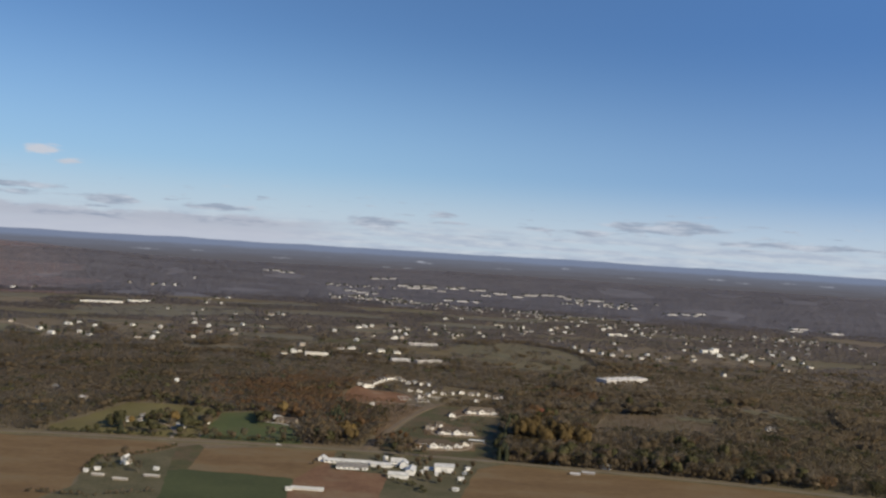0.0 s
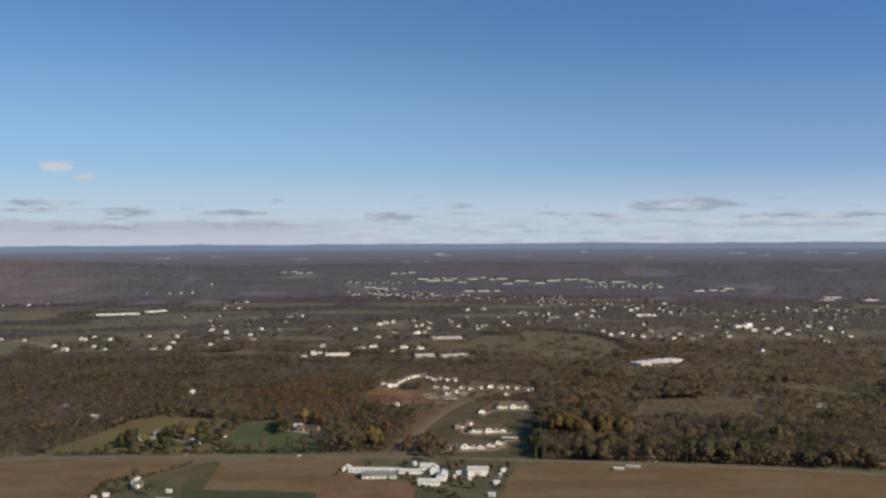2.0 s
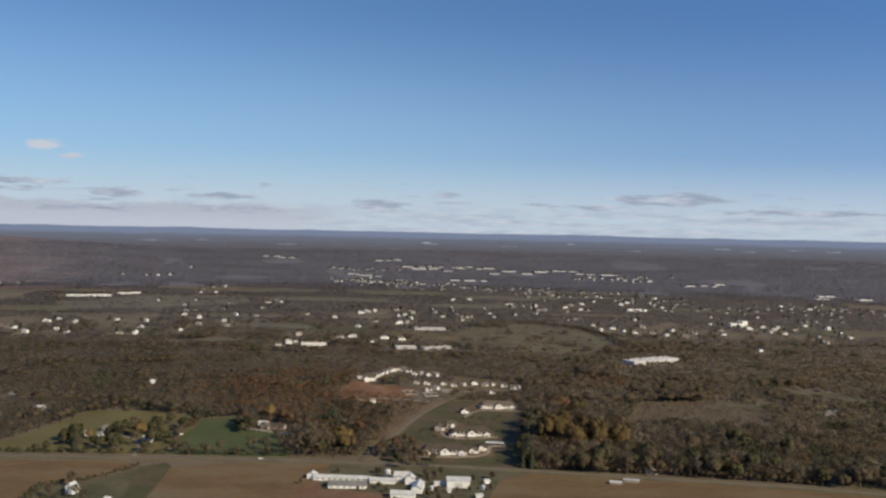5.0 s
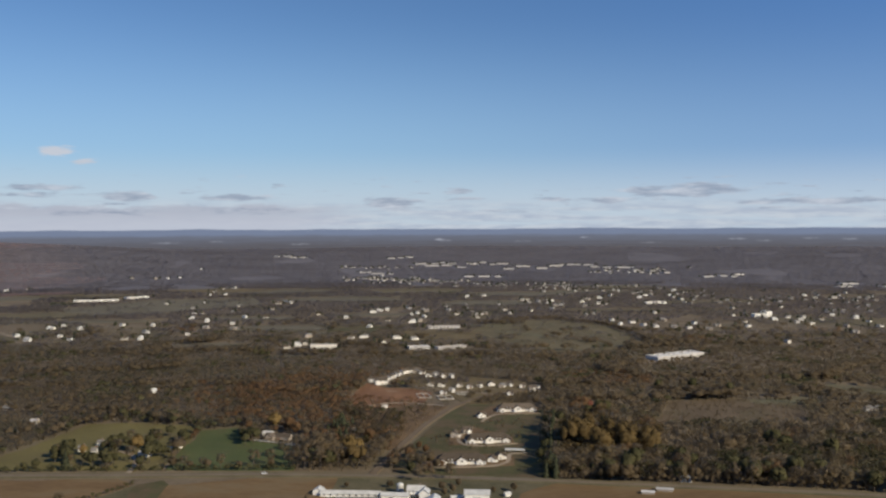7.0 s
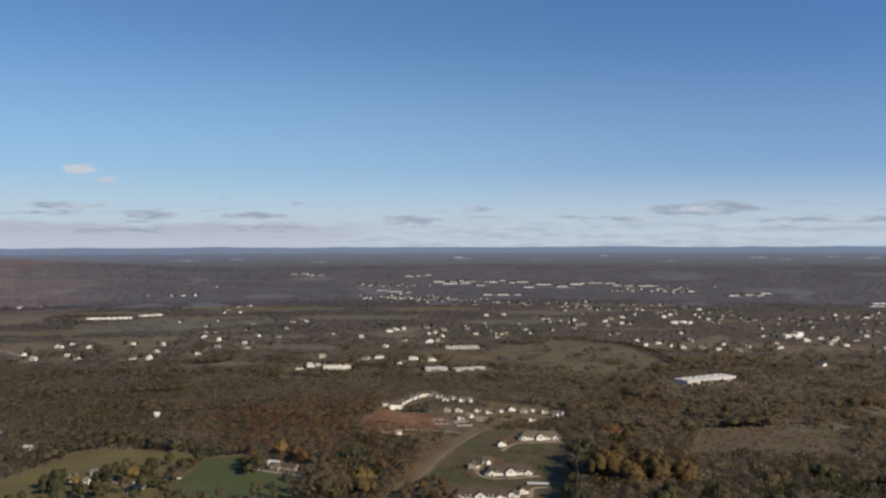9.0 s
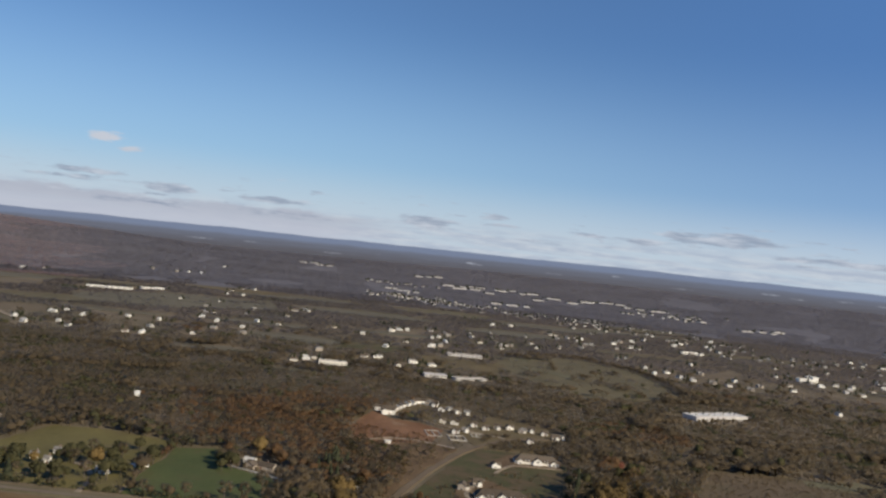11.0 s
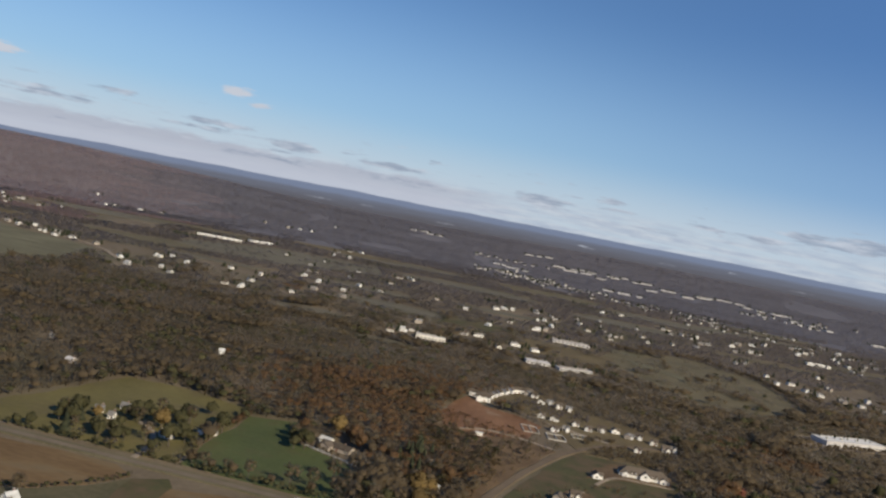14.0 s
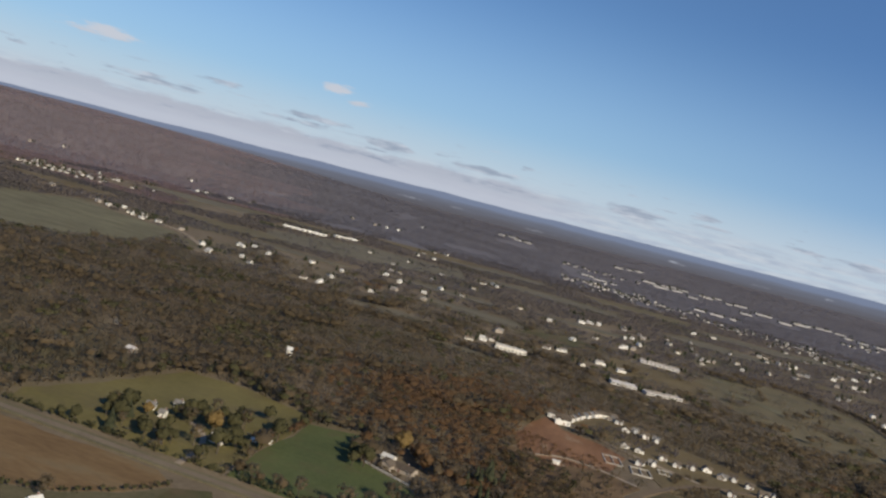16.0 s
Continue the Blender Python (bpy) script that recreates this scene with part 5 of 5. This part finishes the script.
xy, gen = scatter(12.5, 12, 1500, 3150, -52, 36)
xy = xy[gen.uniform(size=len(xy)) < np.clip((np.hypot(xy[:, 0], xy[:, 1] - 150) - 1500) / 450, 0, 1)]
x, y = xy.T
p = patchy(x, y, 520, 31) + 0.4 * patchy(x, y, 150, 32)
wood = p < 0.75
red = (np.degrees(np.arctan2(x, y - 150)) < -27 + 6 * patchy(x, y, 600, 9)) & (y > 2300)
pine = (patchy(x, y, 300, 41) > 1.15) & wood
tall = gen.uniform(5.5, 8.5, len(x))
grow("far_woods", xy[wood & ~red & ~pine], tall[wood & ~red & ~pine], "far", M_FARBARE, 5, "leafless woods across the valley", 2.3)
grow("far_conifers", xy[pine], tall[pine], "pine", M_PINE, 6, "dark conifers across the valley", 2.0)
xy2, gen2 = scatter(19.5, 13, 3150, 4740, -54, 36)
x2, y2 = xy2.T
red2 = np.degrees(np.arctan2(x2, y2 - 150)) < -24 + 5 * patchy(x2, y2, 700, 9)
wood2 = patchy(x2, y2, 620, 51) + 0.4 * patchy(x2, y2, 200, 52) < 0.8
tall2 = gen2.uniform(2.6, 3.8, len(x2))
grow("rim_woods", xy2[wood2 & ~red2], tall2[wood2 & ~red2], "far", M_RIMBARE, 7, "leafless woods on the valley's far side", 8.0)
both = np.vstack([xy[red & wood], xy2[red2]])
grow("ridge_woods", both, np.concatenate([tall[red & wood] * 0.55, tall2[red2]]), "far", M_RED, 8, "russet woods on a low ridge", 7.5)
xy3, gen3 = scatter(160, 14, 700, 4700, 38, 306)
grow("outer_woods", xy3, gen3.uniform(12, 18, len(xy3)), "far", M_BARE, 9, "leafless woods behind the flight path", 2.2)


# evergreens and bare trees in the gardens of the scattered houses
gen = np.random.default_rng(71)
spots = np.array([(cx + gen.normal(0, r * 0.5), cy + gen.uniform(0.3, 1.0) * r) for cx, cy, r in KEEP_CLEAR if r >= 13 and cy > 1400 for _ in range(3)])
grow("garden_conifers", spots, gen.uniform(6, 11, len(spots)), "pine", M_PINE, 72, "dark conifers in gardens across the valley", 1.5)

# ---- trees that stand alone ----
def lone_tree(kind, seed, leaf, label, group, height):
    gen = np.random.default_rng(seed)
    base = tagged(new("tree"), label, "tree", group)
    V, F, n = [], [], 0
    limbs = [((0, 0, -0.3), (gen.normal() * 0.15, gen.normal() * 0.15, height * 0.62), height * 0.028, height * 0.010)]
    if kind != "pine":
        for k in range(6):
            a, z = k * 1.05 + gen.uniform(0, 0.6), height * gen.uniform(0.25, 0.5)
            reach = height * gen.uniform(0.2, 0.34)
            limbs.append(((0, 0, z), (math.cos(a) * reach, math.sin(a) * reach, z + height * gen.uniform(0.18, 0.34)), height * 0.012, height * 0.004))
    for p, q, r0, r1 in limbs:
        ring = [(math.cos(a), math.sin(a), 0) for a in np.linspace(0, 6.283, 6, endpoint=False)]
        v = np.vstack([np.array(ring) * r0 + p, np.array(ring) * r1 + q])
        V.append(v)
        F.append(np.array([t for i in range(6) for t in ((i, (i + 1) % 6, 6 + (i + 1) % 6), (i, 6 + (i + 1) % 6, 6 + i))]) + n)
        n += len(v)
    t = new("trunk", join_soup("trunk", np.vstack(V), np.vstack(F), M_BARK))
    t.parent = base
    V, F, D, n = [], [], [], 0
    if kind == "pine":
        for k in range(9):
            m = 11
            a = np.linspace(0, 6.283, m, endpoint=False) + k
            r = height * (0.21 - 0.02 * k) * gen.uniform(0.55, 1.25, m)
            z0 = height * (0.06 + 0.095 * k)
            v = np.vstack([np.stack([np.cos(a) * r, np.sin(a) * r, z0 + gen.uniform(-0.03, 0.02, m) * height], 1), [(0, 0, z0 + height * 0.2)]])
            V.append(v)
            F.append(np.array([(i, (i + 1) % m, m) for i in range(m)]) + n)
            D.append(outward(v, (0, 0, z0), 0.3, 0.3, gen))
            n += len(v)
    else:
        for k in range(13):
            d = gen.normal(size=3)
            d /= np.linalg.norm(d)
            c = np.array((d[0] * 0.24, d[1] * 0.24, 0.62 + d[2] * 0.22)) * height
            r = height * (gen.uniform(0.11, 0.19) if kind == "leafy" else gen.uniform(0.08, 0.15))
            v, f = ico(2 if kind == "leafy" else 1)
            v = v * gen.uniform(0.65, 1.2, (len(v), 1)) * (r if kind == "leafy" else r * 0.6) + c
            V.append(v)
            F.append(f + n)
            heart = (np.array((0, 0, 0.6 * height)) + c) / 2
            D.append(outward(v, heart, 0.25, 0.25, gen))
            n += len(v)
            v, f = sprays(gen, 34, 0.16 if kind == "leafy" else 0.09, low=-0.2)
            V.append(v * r * 1.5 + c)
            F.append(f + n)
            D.append(outward(V[-1], heart, 0.25, 0.25, gen))
            n += len(v)
    tris, out = facing_out(np.vstack(V), np.vstack(F), np.vstack(D))
    c = new("crown", join_soup("crown", np.vstack(V), tris, leaf, normals=out))
    c.parent = base
    return base


PATTERN_BARE = lone_tree("bare", 1, M_BARE, "leafless grey-brown tree at a field's edge", "field trees", 13)
PATTERN_DARK = lone_tree("leafy", 2, M_GREENLEAF, "round dark olive tree near a homestead", "homestead trees", 12)
PATTERN_GOLD = lone_tree("leafy", 3, M_YELLOW, "golden-leaved autumn tree by a house", "golden trees", 12)
PATTERN_PINE = lone_tree("pine", 4, M_PINE, "tall dark green spruce", "spruces", 13)
PATTERN_BROWN = lone_tree("leafy", 7, M_BROWNLEAF, "brown-leaved oak near a homestead", "brown oaks", 11)
PATTERN_RUST = lone_tree("leafy", 5, M_RUST, "rust-brown oak at a field's edge", "rust oaks", 12)


def plant(pattern, spots):
    for k, (x, y, s) in enumerate(spots):
        s *= 1.3
        wide = 1.45 if pattern is PATTERN_PINE else 1.0
        m = at(x, y, rnd.uniform(0, 360), 0.0) @ Matrix.Diagonal((s * wide * rnd.uniform(0.9, 1.1), s * wide * rnd.uniform(0.9, 1.1), s, 1))
        if k == 0:
            pattern.matrix_basis = m
        else:
            copy = copy_thing(pattern, m)
            copy.matrix_basis = m


plant(PATTERN_GOLD, [(-261, 993, 1.0), (-156, 1078, 1.1), (-73, 978, 1.15), (-66, 984, 0.9), (-305, 985, 0.6), (-80, 985, 0.9)])
plant(PATTERN_PINE, [(-87, 1058, 1.2), (-92, 1048, 1.1), (-96, 1056, 1.0), (-90, 1068, 1.2), (-79, 1062, 1.0), (-100, 1046, 0.8), (-301, 938, 0.95), (88, 910, 0.8), (93, 924, 1.1), (90, 940, 0.75), (97, 955, 1.2), (94, 970, 0.9), (101, 988, 1.15),
                     (99, 1004, 0.8), (106, 1022, 1.1), (104, 1042, 0.85), (112, 1060, 1.2), (110, 1080, 0.8), (117, 1098, 1.0), (96, 930, 0.9), (104, 960, 1.0), (110, 1000, 1.1), (-82, 1050, 0.9), (153, 925, 1.1), (160, 932, 1.0), (-311, 972, 0.8)])
plant(PATTERN_DARK, [(-240, 962, 1.1), (-253, 1006, 0.9), (-226, 1018, 0.9), (-250, 1054, 0.7), (-166, 1026, 1.0), (-314, 975, 1.1), (-320, 985, 0.9),
                     (-270, 946, 0.7), (-282, 946, 0.8), (-276, 955, 0.8), (-333, 934, 0.5), (-325, 938, 0.6), (-240, 940, 0.7), (-231, 1030, 0.8), (-236, 1040, 0.6),
                     (-288, 1008, 0.8), (-282, 1014, 0.8), (-274, 1008, 0.7), (-292, 1000, 0.6), (91, 918, 0.8), (89, 950, 0.9), (96, 980, 0.9), (103, 1030, 0.9), (108, 1070, 1.0), (-176, 1034, 0.8), (-172, 1020, 0.7), (-226, 1064, 0.5)])
plant(PATTERN_BARE, [(-250, 1016, 1.0), (-205, 940, 0.7), (-190, 941, 0.6), (-175, 940, 0.8), (-148, 942, 1.0), (-136, 950, 0.9), (-128, 970, 1.1), (-120, 992, 1.1),
                     (-112, 985, 1.0), (-105, 998, 1.2), (-104, 970, 1.1), (-114, 960, 1.0), (-98, 950, 0.9), (-90, 965, 1.1), (-94, 990, 1.2), (-120, 945, 0.9),
                     (-262, 832, 0.8), (-248, 805, 0.7), (-268, 806, 0.6), (-236, 790, 0.7), (12, 905, 0.7), (-12, 900, 0.8), (-2, 908, 0.7), (-20, 934, 0.9), (-14, 942, 0.8),
                     (-10, 930, 0.9), (130, 925, 1.1), (140, 935, 1.2), (122, 940, 1.1)])
plant(PATTERN_BROWN, [(-84, 948, 1.2), (-94, 956, 1.3), (-76, 952, 1.1), (-106, 962, 1.2), (-100, 974, 1.4), (-86, 968, 1.3), (-78, 985, 1.2), (-12, 946, 0.7), (-4, 950, 0.8), (2, 936, 0.6), (12, 926, 0.6), (-8, 920, 0.6),
                      (-100, 940, 0.8), (-134, 940, 0.6), (-160, 939, 0.5), (-186, 940, 0.6), (-200, 940, 0.5), (-214, 942, 0.7), (8, 862, 0.45), (14, 870, 0.5), (60, 872, 0.5), (-34, 884, 0.4), (19, 886, 0.45), (44, 868, 0.4), (14, 830, 0.45), (30, 834, 0.35), (-66, 884, 0.35), (6, 876, 0.5), (-92, 852, 0.3), (40, 836, 0.4), (-46, 836, 0.25), (-24, 832, 0.35), (-30, 842, 0.4), (8, 820, 0.5), (16, 812, 0.5), (26, 806, 0.5), (48, 806, 0.4), (-32, 884, 0.4), (56, 842, 0.4)])
plant(PATTERN_RUST, [(-18, 955, 0.6), (-8, 985, 0.55), (-22, 968, 0.7), (-4, 925, 0.5), (6, 940, 0.4), (-14, 1000, 0.5), (-178, 1062, 0.9), (-140, 1070, 1.0), (-228, 1006, 0.7), (-132, 1056, 0.9), (-85, 990, 1.0), (125, 1000, 1.3), (140, 1010, 1.4), (-60, 1020, 1.0)])


# single tall trees of the roadside wood and of the grove by the lane
TALL = {
    "gold": lone_tree("leafy", 31, M_GOLD, "tall tree with dull golden autumn leaves", "tall golden trees", 21),
    "brown": lone_tree("leafy", 32, M_BROWNLEAF, "tall brown-leaved oak at the wood's edge", "tall brown oaks", 18),
    "olive": lone_tree("leafy", 33, M_GREENLEAF, "tall dark olive tree at the wood's edge", "tall olive trees", 17),
    "grey": lone_tree("bare", 34, M_BARE, "tall leafless grey tree at the wood's edge", "tall grey trees", 18),
    "rust": lone_tree("leafy", 35, M_RUST, "tall rust-brown oak in a roadside wood", "tall rust oaks", 18),
    "spruce": lone_tree("pine", 36, M_PINE, "tall dark spruce at the wood's edge", "tall spruces", 22),
}
TALL_SPOTS = [("gold", 116, 984, 1.1), ("gold", 128, 990, 1.2), ("gold", 140, 966, 1.1), ("gold", 150, 974, 1.0), ("gold", 162, 971, 1.15), ("gold", 173, 980, 1.0),
              ("gold", 183, 968, 1.1), ("gold", 134, 1004, 1.2), ("gold", 121, 1008, 1.0), ("gold", 152, 992, 1.1), ("gold", 170, 998, 1.0), ("grey", 165, 1032, 1.5),
              ("grey", 171, 1030, 1.4), ("rust", 151, 1143, 1.2), ("rust", 143, 1136, 1.0), ("spruce", 95, 907, 0.9), ("grey", 101, 911, 1.0), ("grey", 108, 908, 0.9),
              ("olive", 155, 918, 1.0), ("olive", 161, 922, 0.9), ("brown", 136, 907, 0.9), ("brown", 128, 912, 0.8), ("olive", 292, 983, 1.2), ("olive", 300, 975, 1.0),
              ("olive", 329, 950, 1.2), ("brown", 338, 952, 1.0), ("grey", 261, 978, 1.1), ("grey", 366, 1020, 1.2), ("brown", 250, 970, 1.1), ("spruce", 104, 1015, 0.9),
              ("spruce", 110, 1048, 1.0), ("spruce", 100, 975, 0.8), ("spruce", 158, 1060, 0.8), ("olive", 120, 1070, 1.1),
              ("grey", -115, 941, 0.8), ("grey", -106, 938, 0.9), ("olive", -100, 944, 0.9), ("grey", -93, 938, 1.0), ("olive", -86, 942, 0.85), ("grey", -79, 944, 1.0),
              ("gold", -67, 947, 0.75), ("gold", -61, 950, 0.6), ("spruce", -80, 1012, 0.9), ("spruce", -86, 1020, 0.8), ("olive", -18, 920, 0.6), ("brown", -20, 974, 0.6)]
wood_edge_rnd = random.Random(41)
for k in range(58):
    x = 108 + k * 5.2 + wood_edge_rnd.uniform(-3, 3)
    back = wood_edge_rnd.choice((6, 12, 22, 34))
    y = 901 - max(0.0, x - 98) * 0.17 + back + wood_edge_rnd.uniform(-3, 3)
    TALL_SPOTS.append((wood_edge_rnd.choice(("brown", "brown", "olive", "grey", "grey", "grey", "olive")), x, y, wood_edge_rnd.uniform(0.6, 1.05)))
seen = set()
for kind, x, y, s in TALL_SPOTS:
    m = at(x, y, wood_edge_rnd.uniform(0, 360), 0.0) @ Matrix.Diagonal((s * wood_edge_rnd.uniform(0.85, 1.15), s * wood_edge_rnd.uniform(0.85, 1.15), s * (1.25 if kind == "gold" else 1.0), 1))
    if kind not in seen:
        seen.add(kind)
        TALL[kind].matrix_basis = m
    else:
        copy = copy_thing(TALL[kind], m)
        copy.matrix_basis = m

# the grove round the road homestead
grove = random.Random(9)
GROVE = [(-328, 962), (-300, 942), (-255, 940), (-228, 948), (-230, 1000), (-250, 1032), (-290, 1026), (-322, 1002)]
HOUSES_THERE = ((-250, 980, 9), (-298, 992, 7), (-312, 1000, 7), (-303, 1020, 7), (-236, 1004, 6), (-228, 1010, 6), (-249, 957, 5), (-262, 985, 5), (-247, 935, 5), (-250, 968, 6))
count = 0
while count < 20:
    x, y = grove.uniform(-330, -226), grove.uniform(938, 1034)
    if not inside(GROVE, np.array([x]), np.array([y]))[0] or any(math.hypot(x - p, y - q) < r for p, q, r in HOUSES_THERE):
        continue
    s = grove.uniform(0.7, 1.35)
    copy = copy_thing(grove.choice((PATTERN_DARK, PATTERN_BARE, PATTERN_BROWN, PATTERN_BARE)), at(x, y))
    copy.matrix_basis = at(x, y, grove.uniform(0, 360), 0.0) @ Matrix.Diagonal((s, s, s, 1))
    count += 1


def hedge(name, line, height, material, label, seed):
    """A dense row of shrubs along a line."""
    gen = np.random.default_rng(seed)
    pts = []
    for (x0, y0), (x1, y1) in zip(line, line[1:]):
        n = max(2, int(math.hypot(x1 - x0, y1 - y0) / 2.2))
        for k in range(n):
            pts.append((x0 + (x1 - x0) * k / n + gen.normal(0, 1.0), y0 + (y1 - y0) * k / n + gen.normal(0, 1.0)))
    pts = np.array(pts)
    pts = pts[gen.uniform(size=len(pts)) < 0.85]
    o = grow(name, pts, gen.uniform(0.45, 1.25, len(pts)) * height * 1.35, "leafy", material, seed, label, 1.3)
    return tagged(o, label, "hedge", kind="stuff")


hedge("road_hedge", [(-372, 933), (-330, 933), (-280, 934), (-226, 934), (-180, 936), (-116, 935)], 4.0, M_GREENLEAF, "ragged dark hedge along the road", 61)
hedge("field_hedge", [(-230, 896), (-243, 868), (-264, 844), (-286, 831)], 3.2, M_GREENLEAF, "dark hedge between two fields", 62)
hedge("garden_hedge", [(-284, 826), (-280, 790), (-266, 800), (-246, 812)], 4.0, M_GREENLEAF, "garden shrubs round a homestead", 63)
hedge("pasture_hedge", [(-226, 1040), (-229, 1078), (-237, 1094)], 4.5, M_RUST, "brown hedge between pasture and meadow", 64)
hedge("yard_hedge", [(-20, 815), (-8, 800), (8, 790), (14, 770)], 4.0, M_GREENLEAF, "dark shrubs behind the barnyard", 65)
hedge("brush", [(-300, 716), (-250, 712), (-205, 735)], 3.2, M_BARE, "bare brush at the corner of a ploughed field", 66)
# shrubs added as the dark shadow line at the wood's foot
hedge("pasture_edge", [(-386, 975), (-374, 1010), (-355, 1120), (-300, 1126), (-234, 1108), (-220, 1092), (-183, 1104)], 1.7, M_BROWNLEAF, "low brown shrubs standing in for the shadow under a wood's edge", 67)
hedge("meadow_edge", [(-182, 1060), (-176, 1040), (-135, 1024)], 3.6, M_BROWNLEAF, "brown shrubs at the end of a meadow", 68)
hedge("hill_edge", [(130, 2066), (190, 2076), (250, 2076), (330, 1965), (352, 1830), (356, 1700)], 7.0, M_BROWNLEAF, "dark brown wood edge above a pasture", 69)
hedge("lane_hedge", [(-40, 935), (-30, 985), (-20, 1010)], 3.5, M_BROWNLEAF, "brown shrubs beside the lane", 70)
hedge("depot_trees", [(296, 1474), (330, 1490), (365, 1514), (412, 1545)], 6.0, M_BROWNLEAF, "brown trees before a large white building", 73)

def shrubs(name, outline, count, low, high, material, label, seed, kind="leafy", wide=1.4):
    """Loose shrubs all over one patch of land."""
    gen = np.random.default_rng(seed)
    pts = np.array(outline, float)
    lo, hi = pts.min(0), pts.max(0)
    xy = gen.uniform(lo, hi, (count, 2))
    keep = inside(outline, xy[:, 0], xy[:, 1])
    for cx, cy, r in KEEP_CLEAR:
        keep &= np.hypot(xy[:, 0] - cx, xy[:, 1] - cy) > min(r, 9)
    keep &= ~near_line(LANE, xy[:, 0], xy[:, 1], 7)
    xy = xy[keep]
    o = grow(name, xy, gen.uniform(low, high, len(xy)), kind, material, seed, label, wide)
    return tagged(o, label, "shrubs", kind="stuff")


shrubs("maroon_shrubs", [(34, 1204), (100, 1204), (124, 1272), (96, 1262), (60, 1276), (34, 1262)], 330, 2.5, 5.5, M_BROWNLEAF, "dark brown shrubs between rows of houses", 81)
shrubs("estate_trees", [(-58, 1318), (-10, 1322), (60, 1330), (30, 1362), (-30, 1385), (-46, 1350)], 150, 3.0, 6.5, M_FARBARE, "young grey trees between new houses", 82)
shrubs("clearing_brush", [(-100, 1185), (-57, 1166), (-12, 1205), (8, 1180), (-18, 1090), (-42, 1000), (-62, 1012), (-80, 1100)], 420, 1.5, 4.5, M_BARE, "low brown brush over a clearing", 83)
shrubs("rust_brush", [(-98, 1192), (-57, 1172), (-40, 1190), (-14, 1210), (-30, 1238), (-62, 1240), (-96, 1262)], 420, 1.0, 3.2, M_RUST, "low rusty brush at the front of cleared earth", 89, wide=1.8)
shrubs("lawn_shrubs", [(-24, 990), (10, 985), (70, 1000), (84, 1050), (90, 1130), (60, 1115), (30, 1095), (4, 1070), (-8, 1070)], 170, 1.2, 4.2, M_BROWNLEAF, "scattered brown shrubs on the lawns", 84)

PATTERN_RED = lone_tree("leafy", 6, M_REDLEAF, "dull red maple above a brown wood", "red maples", 15)
PATTERN_RED.matrix_basis = at(160, 1150, 40, 0.0)
for x, y, s in ((166, 1128, 1.25), (176, 1136, 1.1), (155, 1122, 1.0), (262, 1270, 1.0), (300, 1262, 1.2), (336, 1240, 1.1)):
    copy = copy_thing(PATTERN_DARK, at(x, y))
    copy.matrix_basis = at(x, y, 60 * s, 0.0) @ Matrix.Diagonal((s, s, s * 1.3, 1))
hedge("field_edge_east", [(205, 1080), (240, 1170), (262, 1222), (345, 1236), (410, 1190)], 5.0, M_BROWNLEAF, "dark brown trees round a weedy field", 74)
hedge("slope_trees", [(430, 1236), (455, 1200), (500, 1180), (540, 1190)], 6.0, M_GREENLEAF, "dark olive trees below a pale slope", 75)
hedge("wood_edge", [(92, 908), (150, 900), (211, 893), (270, 882), (330, 870)], 6.0, M_BROWNLEAF, "dense brown wood edge along the road", 76)
for x, y, s in ((160, 926, 1.5), (166, 932, 1.3), (198, 930, 1.4), (206, 924, 1.2), (184, 914, 1.0), (240, 900, 1.3), (252, 908, 1.1)):
    copy = copy_thing(PATTERN_DARK, at(x, y))
    copy.matrix_basis = at(x, y, 70 * s, 0.0) @ Matrix.Diagonal((s, s, s * 1.1, 1))
shrubs("field_brush", [(214, 1080), (242, 1150), (264, 1210), (345, 1220), (396, 1184), (360, 1076), (284, 1068)], 1500, 0.6, 2.0, M_BROWNLEAF, "low brown brush over a weedy field", 85, wide=2.2)
LANE_GROVE = [(-106, 1168), (-66, 1164), (-30, 1130), (-26, 1080), (-46, 1000), (-78, 1000), (-104, 1050)]
shrubs("lane_grove", LANE_GROVE, 100, 7, 13, M_BROWNLEAF, "tall brown trees beside the lane", 86, "big", 1.1)
shrubs("lane_grove", LANE_GROVE, 45, 8, 14, M_GREENLEAF, "tall olive trees beside the lane", 87, "big", 1.1)
shrubs("lane_grove", LANE_GROVE, 36, 6, 11, M_GOLD, "dull golden trees beside the lane", 88, "big", 1.2)
